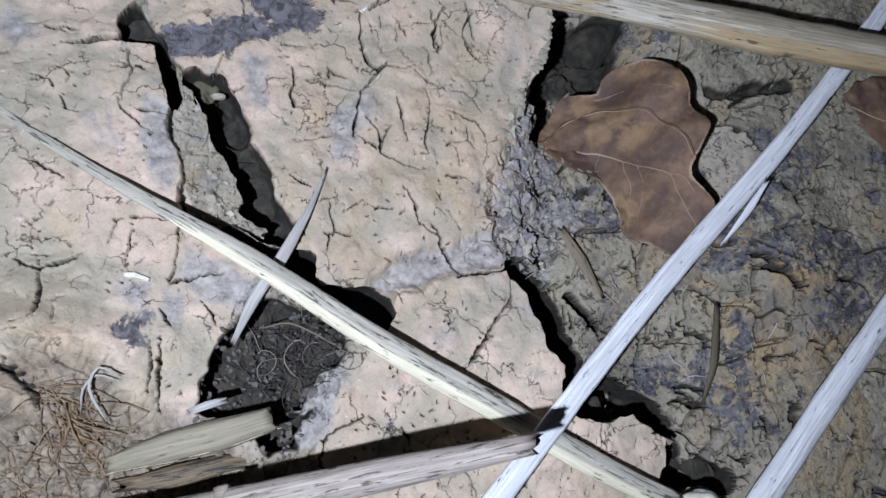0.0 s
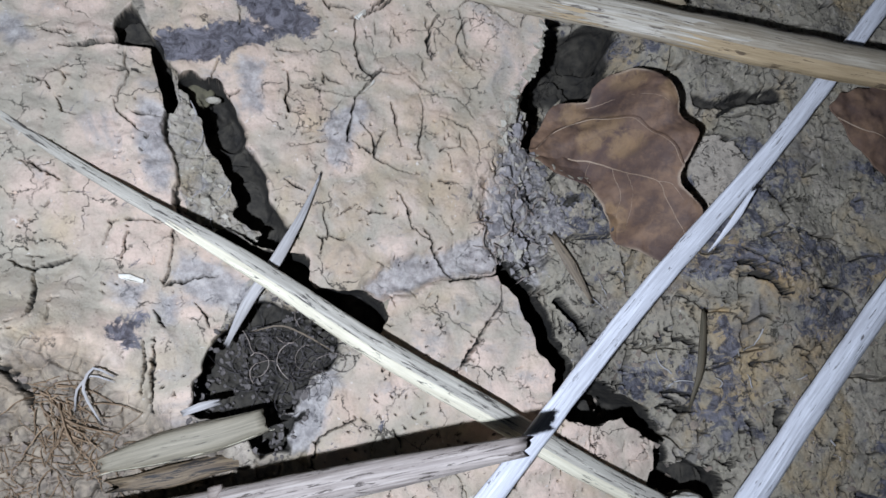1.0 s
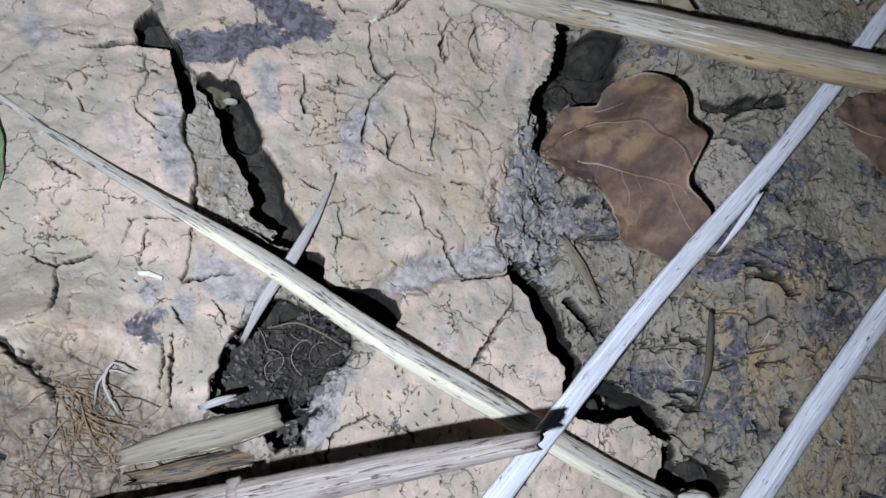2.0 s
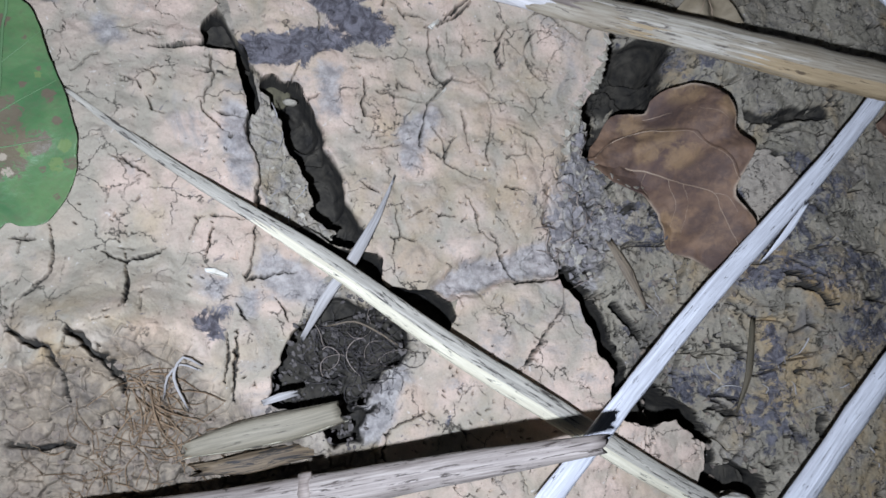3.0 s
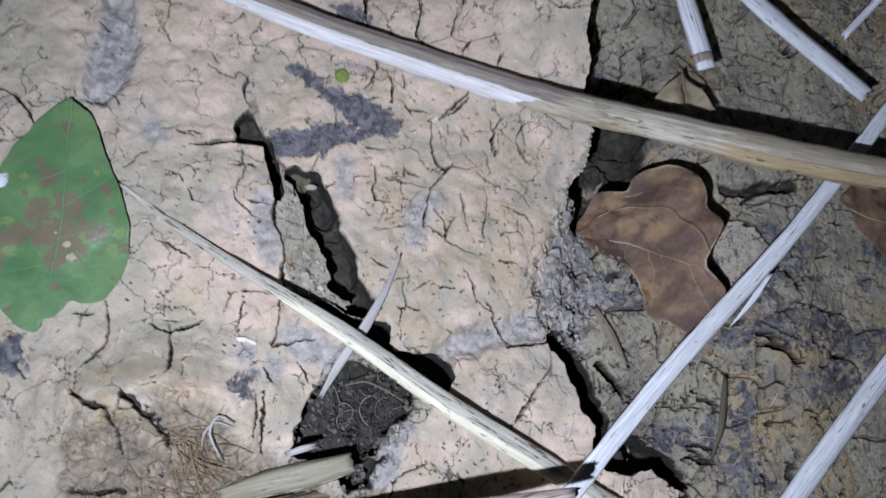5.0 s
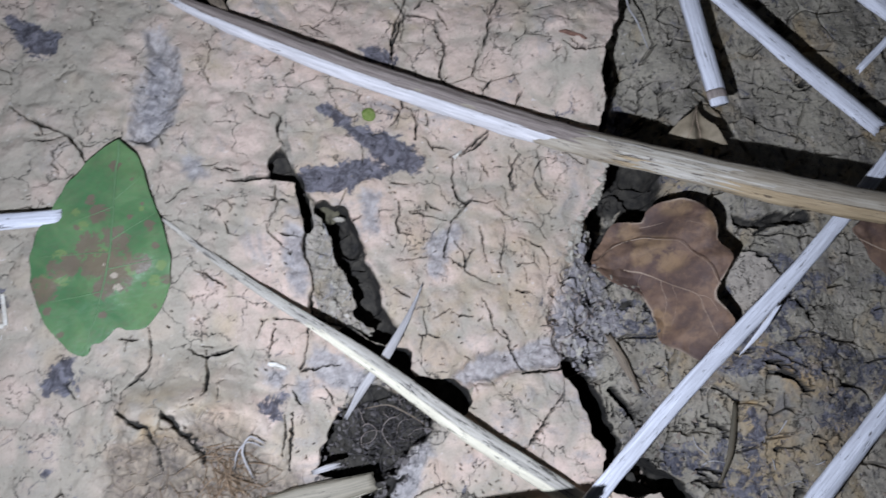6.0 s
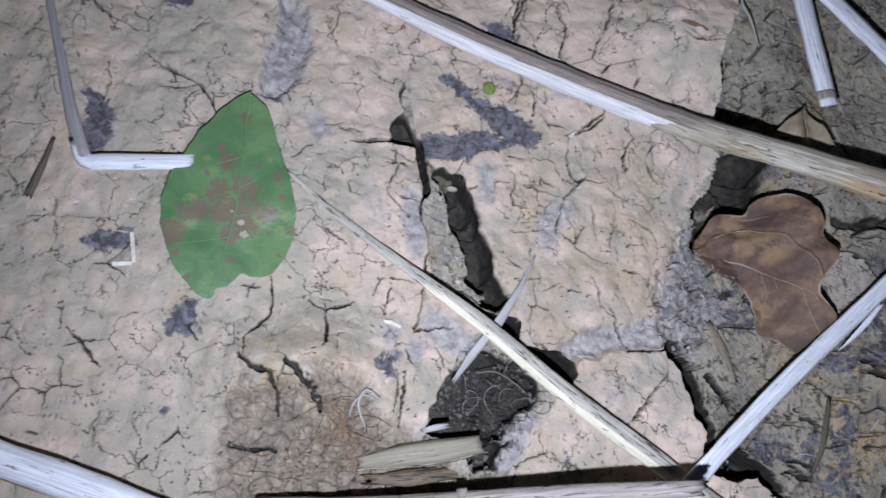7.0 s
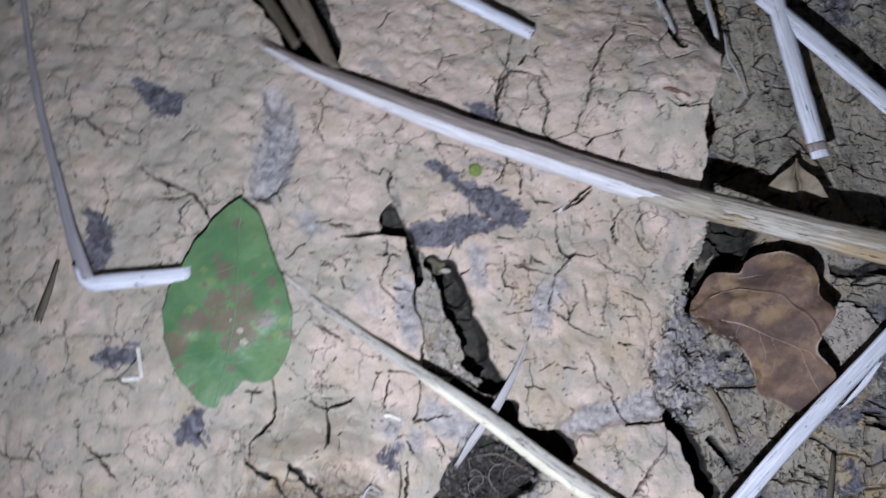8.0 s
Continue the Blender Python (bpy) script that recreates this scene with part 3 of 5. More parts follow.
STAINS = [
    [(-30, 98.5), (-18, 100.5), (-6, 102.5), (9, 105.2), (7, 102), (-9, 98.5), (-14, 93.5), (-27, 91), (-31, 94.5)],
    [(-26, 120.5), (-20, 118.5), (-11, 111.8), (-4, 112.5), (4, 108.8), (9, 104.6), (-4, 102.5), (-8, 108), (-16, 113)],
    [(-80.4, 131), (-76.6, 124), (-75.4, 113), (-79.6, 106), (-82.6, 110), (-81.6, 121)],
    [(-128, 138), (-119, 136), (-113, 134), (-113.4, 129), (-118, 127.6), (-122, 131.5)],
    [(-135.5, 92), (-130.5, 89), (-127, 80), (-130, 73.5), (-133.5, 79)],
    [(-126, 44.5), (-119, 48.6), (-114, 48.6), (-112.6, 45.6), (-121, 43.5)],
    [(-96.4, 22), (-94, 27.5), (-90.6, 30.6), (-91.6, 23)],
    [(-15, 143), (-8, 142), (-3.4, 139), (-10, 138.4)],
    [(-33.4, 21), (-28.6, 24.6), (-29.6, 19.4)],
    [(-62, 7), (-57, 8), (-55, 2), (-60, -1), (-64, 1)],
]
GREY_STRIPS = [
    GREY_TROUGH,
    [(-32.6, 80.2), (-27.3, 77), (-25.5, 56.7), (-29, 57.6), (-32.5, 67.6)],
    [(-9.4, 92.6), (-4.8, 92.2), (-4.5, 79.2), (-8.2, 80)],
    [(-20.8, 40.9), (-11.5, 38), (-1.9, 31.5), (-5.7, 27.9), (-17.6, 30.8), (-21.8, 36.1)],
    [(-34.6, 32.6), (-28.8, 32.3), (-29.8, 27.5), (-33.5, 28.6)],
    [(-23.9, 30.5), (-21.1, 30), (-22.2, 24.6), (-24.5, 25.1)],
    [(12.9, 77.6), (20, 84.4), (22.3, 83), (18.8, 73.5), (16.1, 66.4), (14, 67)],
    [(11, 8.8), (16.2, 14.2), (17.7, 10.2), (11.5, -4.3), (3.7, -5.6), (3.5, -0.5)],
    [(-68.1, 98.3), (-62.9, 97.4), (-59.9, 93.1), (-64.7, 91.1)],
    [(65.2, 48.7), (74.4, 47.6), (72.2, 39.7), (64.7, 41)],
]
LOW_STAINS = [
    [(149, 37.2), (163, 41.5), (172.5, 35.5), (162.3, 26.9), (150.7, 29.5)],
    [(127.1, 30.8), (131.9, 18.3), (127, 15.2), (124.8, 21.4)],
    [(97.8, 18), (111.4, 18.2), (112.5, 10.5), (99.1, 10.3)],
    [(121.9, 10.5), (129.9, 10.5), (129.2, 2.8), (121.2, 3.6)],
    [(112.6, 12), (117.8, 21.4), (121.6, 18.3), (118.3, 5.9)],
]


def spread(a, reach):
    """A box blur over that many millimetres."""
    k = max(1, int(reach / STEP))
    for turn in range(2):
        a = a.T
        p = np.cumsum(np.pad(a, ((k + 1, k), (0, 0)), mode="edge"), axis=0)
        a = (p[2 * k + 1 :] - p[: -2 * k - 1]) / (2 * k + 1)
    return a


PITTED = (40.9, 9)


def crust_height():
    x, y = GX, GY
    crust = plate_level(x, y) + 0.9 * fractal(x, y, 26, 3, 21) + 0.35 * fractal(x, y, 7, 3, 22) + 0.07 * fractal(x, y, 1.4, 2, 23)
    low = low_level(x, y) - hump(x, y, 10, 116, 152, 28, 22) + 2.4 * fractal(x, y, 24, 3, 31) + 0.6 * fractal(x, y, 5, 4, 32, 0.6) + 0.16 * fractal(x, y, 1.5, 3, 33)
    c1, c2, cw = cells(x + 3.5 * fractal(x, y, 14, 3, 34), y + 3.5 * fractal(x, y, 14, 3, 35), 19.0, 36)
    low = low + 2.0 * (cw - 0.5) - 4.5 * smooth(0.7, 0.2, (c2 - c1) * 0.5) * smooth(0.1, 0.3, value_noise(x, y, 9, 37))
    c1, c2, cw = cells(x + 1.5 * fractal(x, y, 5, 3, 38), y + 1.5 * fractal(x, y, 5, 3, 39), 6.5, 40)
    low_cracks = smooth(0.42, 0.15, (c2 - c1) * 0.5) * smooth(0.35, 0.55, value_noise(x, y, 6, 43))
    right = signed(WX, WY, LOW_RIGHT, 400)
    share = smooth(0.35, -0.35, right)
    # crumbled shoulder of the crust
    crumble = smooth(2.0, -3.0, signed(WX, WY, CRUMBLE))
    f1, f2, who = cells(WX * 1.5 + 0.4 * WY + 2.6 * fractal(x, y, 7, 4, 45, 0.6), WY * 0.8 + 2.6 * fractal(x, y, 6, 4, 50, 0.6), 5.0, 41)
    lumps = 3.6 * who + 1.2 * smooth(0, 0.8, f2 - f1) - 4.5 * smooth(0.55, 0.15, f2 - f1) * smooth(-0.1, 0.2, value_noise(x, y, 5, 44))
    rubble = -5.5 + lumps - 5.0 * smooth(0.16, 0.34, fractal(x, y, 5, 4, 49)) - 7.0 * smooth(0.0, 13.0, right * -1)
    h = crust * (1 - share) + low * share
    h = h * (1 - crumble) + rubble * crumble
    # grey sloping lower lip of the main plate
    slab = smooth(1.5, -2.5, signed(WX, WY, GREY_SLAB))
    h = h - slab * (2.2 + 0.8 * fractal(x, y, 4, 3, 44))
    # matted low ground at the lower left
    matted = smooth(9.0, -6.0, signed(WX + 9 * fractal(x, y, 22, 5, 62, 0.6), WY + 9 * fractal(x, y, 22, 5, 66, 0.6), DULL_GROUND, 30))
    m1, m2, mw = cells(WX, WY * 1.3, 5.0, 46)
    h = h + matted * (-2.5 + 2.6 * (mw - 0.5) + 2.0 * fractal(x, y, 4, 4, 47) - 1.5 * smooth(0.8, 0.1, m2 - m1))
    flake, level = smooth(0.3, -0.3, signed(WX, WY, FLAKE)), spread(h, 5.0)
    h = h * (1 - flake) + (level + 1.2) * flake + 1.5 * smooth(0.3, -0.3, signed(WX, WY, SLAB))
    # shallow grey trough of the far crust
    h = h - 2.2 * smooth(1.2, -1.6, signed(WX, WY, GREY_TROUGH)) * (1 + 0.4 * fractal(x, y, 5, 3, 57))
    top = h
    h = h - share * (1 - flake) * 3.4 * low_cracks
    # ragged holes in the low mud
    h = h - share * (1 - flake) * 3.4 * smooth(0.40, 0.46, fractal(x, y, 9, 6, 48, 0.68))
    # openings down to the dark below
    k1, k2, kw = cells(WX + 1.2 * fractal(x, y, 4, 3, 58), WY, 7.0, 59)
    floor = -24 + 9.0 * fractal(x, y, 8, 4, 51) + 3.0 * kw
    lip = 1.0 + 2.6 * smooth(84, 72, y)
    gap = smooth(0.1, -1.0, signed(WX, WY, CENTRAL_GAP) / lip)
    tatter = 0.9 * fractal(x, y, 3.2, 3, 56, 0.6)
    ledge = smooth(0.25, -0.25, signed(WX + tatter, WY - tatter, LEDGE))
    h = h * (1 - gap) + floor * gap
    k1, k2, kw = cells(WX + fractal(x, y, 3, 3, 63), WY * 0.8, 3.6, 64)
    h = h * (1 - ledge) + (-3.8 + 1.5 * fractal(x, y, 7, 4, 52) + 0.5 * fractal(x, y, 1.6, 3, 65) + 1.3 * kw - 0.5 * smooth(0.5, 0.1, k2 - k1) - 0.09 * (x + 22)) * ledge
    top = np.where(ledge > 0.5, h, top)
    for outline, deep in ((STRAW_GAP, -20), (NOTCH, -11), (TOP_GAP, -16), (STALK_GAP, -14), (CAVE, -24), (PIT, -38)):
        soft = 3.0 if outline is PIT else 1.3 if outline is STALK_GAP else 0.5
        gap = smooth(soft, -soft, signed(WX, WY, outline))
        h = h * (1 - gap) + (deep + 3 * fractal(x, y, 7, 3, 53)) * gap
    gap = smooth(1.0, -2.5, signed(WX + 2.2 * fractal(x, y, 6, 4, 67), WY + 2.2 * fractal(x, y, 6, 4, 68), ROOT_GAP))
    rough_floor = -17 + 3.5 * fractal(x, y, 8, 4, 54) + 1.6 * who + 2.2 * fractal(x, y, 3.2, 4, 55)
    h = h * (1 - gap) + rough_floor * gap
    hollow = np.maximum(np.maximum(np.maximum(gap, crumble), matted), np.maximum(slab, ledge))
    # cracks
    for line, (wide, deep) in zip(BIG_CRACKS + EDGE_CRACKS, BIG_SIZES):
        d, s = line_distance(WX, WY, line)
        width = wide * (0.55 + 0.75 * np.sin(np.pi * np.clip(s, 0.04, 0.96)) ** 0.5) * (1 + 0.35 * fractal(x, y, 3, 2, 61)) * 0.75
        h = h - deep * smooth(1.0, 0.62, d / width)
    jx, jy = x + 0.95 * fractal(x, y, 2.4, 5, 71, 0.68), y + 0.95 * fractal(x, y, 2.4, 5, 72, 0.68)
    worn = 0.5 + 0.5 * value_noise(x, y, 4.5, 73)
    for group, wide, deep in ((CRUST_CRACKS, 0.48, 4.6), (PLATE_CRACKS, 0.5, 5.0), (LEFT_CRACKS, 0.46, 4.4), (LOW_CRACKS, 0.8, 4.6), (FINE_A, 0.44, 4.6), (FINE_B, 0.38, 4.6), (FINE_C, 0.34, 4.0)):
        for line in group:
            d, s = line_distance(jx, jy, line)
            width = wide * (0.3 + 1.0 * worn) * (0.45 + 0.75 * np.sin(np.pi * np.clip(s, 0.05, 0.95)))
            h = h - deep * smooth(0.0, 0.25, width) * smooth(width, width * 0.45, d)
    # fine shrinkage cracks of the crust
    fx, fy = x + 2.2 * fractal(x, y, 9, 5, 81, 0.6), y + 2.2 * fractal(x, y, 9, 5, 82, 0.6)
    solid = 1 - np.maximum(share, hollow)
    for size, seed, wide, deep, keep in ((12.5, 91, 0.25, 3.2, 0.34), (6.5, 95, 0.20, 2.4, 0.70)):
        f1, f2, who = cells(fx, fy, size, seed)
        edge = (f2 - f1) * 0.5
        broken = smooth(keep, keep + 0.25, value_noise(x, y, size * 0.6, seed + 3))
        h = h - solid * deep * broken * smooth(wide * (0.5 + 0.5 * broken), wide * 0.2, edge)
        h = h + solid * (0.055 * size + 0.5 * (who - 0.5)) * smooth(0.0, size * 0.36, edge)
    # small pits
    for lean, seed, part_of in ((0.5, 99, 1), (-0.7, 104, -1), (1.5, 107, 1)):
        c, q = math.cos(lean), math.sin(lean)
        u, v = c * x + q * y + 0.5 * fractal(x, y, 2, 2, 98), -q * x + c * y + 0.35 * fractal(x, y, 2, 2, 97)
        f1, f2, who = cells(u * 0.5, v * 1.5, 2.9, seed)
        pit = smooth(0.42, 0.2, f1 * (0.5 + 0.9 * who)) * (who > 0.66)
        h = h - (2.9 + 0.9 * share) * pit * smooth(0.42, 0.6, value_noise(x, y, 11, seed + 1) + hump(x, y, 0.7, *PITTED, 26, 20) + 0.42 * share)
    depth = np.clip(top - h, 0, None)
    far = np.maximum(np.maximum(-172 - x, x - 194), np.maximum(-28 - y, y - 206))
    h = np.where(far > 0, h * np.exp(-np.clip(far, 0, None) / 120.0) + 14 * fractal(x, y, 400, 3, 110) * smooth(0, 900, far), h)
    f1, f2, who = cells(fx, fy, 12.5, 91)
    rim = smooth(2.8, 0.2, (f2 - f1) * 0.5) * 0.5 + 0.45 * (who - 0.5)
    return h, share, np.maximum(np.maximum(0.8 * crumble, slab), 0.45 * ledge), rim, depth, matted


GZ, LOWNESS, GREYNESS, RIM, DEPTH, DULL = crust_height()


def undercut(x, y):
    """Moves the floors of gaps outwards, under the edges of the crust."""
    soft = spread(spread(DEPTH, 1.6), 1.2)
    gx, gy = np.gradient(soft)
    size = np.hypot(gx, gy) + 1e-6
    amount = 3.0 * smooth(5.0, 11.0, spread(DEPTH, 0.6)) * smooth(0.02, 0.25, size)
    amount = spread(amount, 0.5)
    return x - gx / size * amount, y - gy / size * amount


SOFT_GZ = spread(GZ, 2.5)
PLAN_X, PLAN_Y = GX, GY
GX, GY = undercut(GX, GY)


def stain_field(outlines, soft):
    total = np.zeros(GX.shape)
    for outline in outlines:
        total = np.maximum(total, smooth(1.3 + soft, 1.3 - soft, signed(WX, WY, outline)))
    return total


STAIN = np.maximum(0.78 * stain_field(STAINS, 2.6), 0.48 * stain_field(LOW_STAINS, 3.5))
ASH = 0.66 * np.maximum(GREYNESS, stain_field(GREY_STRIPS, 3.0))
STAIN = STAIN + 0.16 * np.clip(value_noise(PLAN_X, PLAN_Y, 30, 120), 0, 1)
PALE = np.clip(0.42 * smooth(-30, -60, GX + 0.35 * (GY - 60)) + 0.75 * fractal(PLAN_X, PLAN_Y, 17, 4, 121) + 0.9 * RIM, 0, 0.9)
STAIN = np.maximum(STAIN, LOWNESS * (1 - smooth(0.5, -0.5, signed(WX, WY, FLAKE))) * (0.08 + 0.4 * smooth(0.18, 0.45, fractal(PLAN_X, PLAN_Y, 26, 4, 122))))
PALE = PALE * (1 - 0.85 * LOWNESS)
PALE = np.maximum(PALE, 0.85 * smooth(0.5, -0.5, signed(WX, WY, FLAKE)))
# shade painted by depth; the rims of deep places get their walls' darkness
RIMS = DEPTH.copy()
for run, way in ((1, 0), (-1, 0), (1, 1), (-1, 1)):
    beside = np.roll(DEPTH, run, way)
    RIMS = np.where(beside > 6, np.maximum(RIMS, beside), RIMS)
CRACK_SHADE = smooth(1.0, 2.3, RIMS)
WARM = np.clip(hump(GX, GY, 1.0, 130, 46, 24, 13) + hump(GX, GY, 0.7, 150, 25, 18, 14) + hump(GX, GY, 0.5, 100, 60, 14, 14) + hump(GX, GY, 0.9, -58, 11, 18, 12) + hump(GX, GY, 0.35, 25, 60, 40, 60), 0, 1)

# which plate each patch of the sheet belongs to
LEFT_PLATE = [(-31.5, 94.6), (-29, 82.8), (-26.4, 69.8), (-21.3, 53.6), (-13.5, 45.2), (-2.2, 38), (-8.6, 29.7), (-12.1, 19.1), (-14.1, 12.3), (-14.1, 2.3), (-24.5, -3), (-35.8, -5.1), (-48.6, -21.4), (-181, -39.7), (-182.8, 86.4), (-111.2, 103.3), (-83.7, 98.5), (-53.8, 92.2)]
UPPER_LEFT_PLATE = [(-83.7, 98.5), (-83.6, 116.2), (-81.8, 145.1), (-79.2, 157.1), (-70.3, 153), (-56.4, 146.3), (-38.8, 122.4), (-37, 111.5), (-38.5, 101.3), (-39.7, 94.7), (-53.8, 92.2)]
FAR_LEFT_PLATE = [(-182.8, 86.4), (-111.2, 103.3), (-83.7, 98.5), (-83.6, 116.2), (-81.8, 145.1), (-79.3, 158.2), (-100.9, 199.2), (-204.8, 181.9)]
MAIN_PLATE = [(-79.2, 157.1), (-70.3, 153), (-56.4, 146.3), (-38.8, 122.4), (-35.7, 109.6), (-31.5, 94.6), (-27.3, 89.7), (-20.5, 84.6), (-15.2, 76.5), (-11.6, 65.5), (-7.1, 54.8), (0.8, 46.3), (6.9, 35.6), (16.1, 32.6), (28.4, 31), (35.9, 34.1), (43.2, 37.8), (60.7, 40), (59.2, 52.2), (62, 77.4), (68.9, 96), (71.3, 111.1), (65.9, 137.1), (71.6, 165.2), (61.3, 239), (-102.5, 210.5)]
LOWER_PLATE = [(27.2, 25.7), (30.6, 32), (43.2, 37.5), (60.7, 39.6), (67.7, 28.7), (71.9, 16.7), (74, 6.5)] + [(74.7, 6), (66.5, -37.4), (17.5, -36.5), (11.1, -8.8), (15.7, 7.2), (20.9, 15.6)]
SMALL_PLATE = [(82.6, 4.7), (90.2, 7.5), (98.7, 3.7), (103, -4.9), (99.4, -14.8), (89.9, -37.8), (66.5, -37.4), (74.7, 4.6)]
LOWER_LEFT_PLATE = [(-48.2, 10.5), (-38.7, 12.1), (-13.9, 15.6), (-15.5, 2.4), (-34.7, -4.4), (-44.8, 0.4)]
PLATES = [("left", LEFT_PLATE), ("upper_left", UPPER_LEFT_PLATE), ("far_left", FAR_LEFT_PLATE), ("main", MAIN_PLATE), ("lower", LOWER_PLATE), ("small", SMALL_PLATE), ("lower_left", LOWER_LEFT_PLATE)]
LABELS = {
    "left": "pale cracked plate of dried mud under straw",
    "upper_left": "pale dried mud plate between grey trough and crack",
    "far_left": "broad tan crust of dried mud finely cracked",
    "main": "large peach dried mud plate with fine cracks",
    "lower": "small wedge-shaped dried mud plate with dark crack",
    "small": "rounded little plate of dried mud at ground edge",
    "lower_left": "dull dried mud plate beside fibrous roots",
}


def build_ground():
    n, m = GX.shape
    index = np.arange(n * m).reshape(n, m)
    quads = np.stack([index[:-1, :-1], index[1:, :-1], index[1:, 1:], index[:-1, 1:]], -1).reshape(-1, 4)
    mid = lambda a: 0.25 * (a[:-1, :-1] + a[1:, :-1] + a[1:, 1:] + a[:-1, 1:]).ravel()
    cx, cy, cd, cl = mid(WX), mid(WY), mid(DEPTH), mid(LOWNESS)
    owner = np.zeros(len(quads), int)
    on_crust = (cl < 0.5) & (cd <= 5.0)
    for k, (_, outline) in enumerate(PLATES):
        owner[(owner == 0) & on_crust & (signed(cx, cy, outline, 1.0) < 0)] = k + 1
    co = np.stack([GX, GY, GZ], -1).reshape(-1, 3) * MM
    fields = {"stain": STAIN.ravel(), "pale": PALE.ravel(), "warm": WARM.ravel(), "ash": ASH.ravel(), "crack_shade": CRACK_SHADE.ravel(), "dull": DULL.ravel()}
    # floors over 5 mm deep get the soil with painted shade
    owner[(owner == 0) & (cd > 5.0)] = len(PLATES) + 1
    root = None
    for k in range(len(PLATES) + 2):
        mine = quads[owner == k]
        if not len(mine):
            continue
        used, local = np.unique(mine.ravel(), return_inverse=True)
        me = mesh_from("mud", co[used], local.reshape(-1, 4), LOW_MUD if k == 0 else SHADED_SOIL if k > len(PLATES) else CRUST)
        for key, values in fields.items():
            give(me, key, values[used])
        if k == 0:
            root = tagged(new("ground", me), "dull brown damp mud with stains and cracks", "ground", kind="structure")
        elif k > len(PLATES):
            part("shaded_soil", me, root, "soil below the crust, darkened for shade")
        else:
            part("mud_plate", me, root, LABELS[PLATES[k - 1][0]])


build_ground()


def ground_z(x, y):
    """Height of the sheet at a place, all in millimetres."""
    i = np.clip(np.searchsorted(AX, x), 0, len(AX) - 1)
    j = np.clip(np.searchsorted(AY, y), 0, len(AY) - 1)
    return GZ[i, j]


def soft_ground(x, y):
    i = np.clip(np.searchsorted(AX, x), 0, len(AX) - 1)
    j = np.clip(np.searchsorted(AY, y), 0, len(AY) - 1)
    return SOFT_GZ[i, j]


# ---- straws, stalks and twigs ----
def spline(points, step):
    p = np.array(points, float)
    p = np.vstack([2 * p[0] - p[1], p, 2 * p[-1] - p[-2]])
    out = []
    for k in range(1, len(p) - 2):
        n = max(2, int(np.linalg.norm(p[k + 1] - p[k]) / step))
        for t in np.arange(n) / n:
            a, b, c, d = p[k - 1 : k + 3]
            out.append(0.5 * (2 * b + (c - a) * t + (2 * a - 5 * b + 4 * c - d) * t**2 + (3 * b - a - 3 * c + d) * t**3))
    out.append(p[-2])
    return np.array(out)


def tube_mesh(name, points, widths, mat, flat=0.55, seed=1, sides=18, arc=(0.0, 1.0), groove=0.07, ragged=2.5, step=1.5, swell=0.0):
    """A stalk along points (millimetres) with the widths given along it; arc picks a share of its round."""
    rng = np.random.default_rng(seed)
    path = spline(points, step)
    n = len(path)
    run = np.r_[0, np.cumsum(np.linalg.norm(np.diff(path, axis=0), axis=1))]
    width = np.interp(run / run[-1], np.linspace(0, 1, len(widths)), widths)
    ahead = np.gradient(path, axis=0)
    ahead /= np.linalg.norm(ahead, axis=1)[:, None]
    side = np.cross(ahead, (0, 0, 1.0))
    side /= np.linalg.norm(side, axis=1)[:, None]
    up = np.cross(side, ahead)
    closed = arc == (0.0, 1.0)
    turn = np.linspace(arc[0], arc[1], sides, endpoint=not closed) * 2 * math.pi
    ridges = 1 + groove * rng.uniform(-1, 1, len(turn)) + swell
    wobble = 1 + 0.05 * np.interp(run, np.arange(0, run[-1] + 9, 6), rng.uniform(-1, 1, len(np.arange(0, run[-1] + 9, 6))))
    tear = rng.uniform(0, 1, (2, len(turn))) * ragged
    verts, grain = [], []
    for k in range(n):
        r = 0.5 * width[k] * wobble[k] * ridges
        off = np.outer(r * np.cos(turn), side[k]) + np.outer(r * np.sin(turn) * flat, up[k])
        end = (k == 0) * -tear[0] + (k == n - 1) * tear[1]
        verts.append(path[k] + off + np.outer(np.ones(len(turn)) * end, ahead[k]))
        grain.append(np.stack([np.full(len(turn), run[k] + seed * 37.0), np.cos(turn) * r + seed * 11.0, np.sin(turn) * r], -1))
    verts, grain = np.concatenate(verts) * MM, np.concatenate(grain) * MM
    s = len(turn)
    faces = []
    for k in range(n - 1):
        for j in range(s if closed else s - 1):
            a, b = k * s + j, k * s + (j + 1) % s
            faces.append((a, b, b + s, a + s))
    if closed:
        for k, flip in ((0, True), (n - 1, False)):
            centre = len(verts)
            verts = np.vstack([verts, (path[k] + ahead[k] * (-0.4 if k == 0 else 0.4)) * MM])
            grain = np.vstack([grain, grain[k * s]])
            for j in range(s):
                a, b = k * s + j, k * s + (j + 1) % s
                faces.append((centre, b, a, a) if flip else (centre, a, b, b))
    quads = [f for f in faces if len(set(f)) == 4]
    tris = [f[:3] for f in faces if len(set(f)) == 3]
    me = bpy.data.meshes.new(name)
    me.from_pydata(verts.tolist(), [], quads + tris)
    me.polygons.foreach_set("use_smooth", np.ones(len(me.polygons), bool))
    me.materials.append(mat)
    give(me, "grain", grain)
    return me


def stalk(name, label, category, points, widths, mat, group="", **more):
    return tagged(new(name, tube_mesh(name, points, widths, mat, **more)), label, category, group)


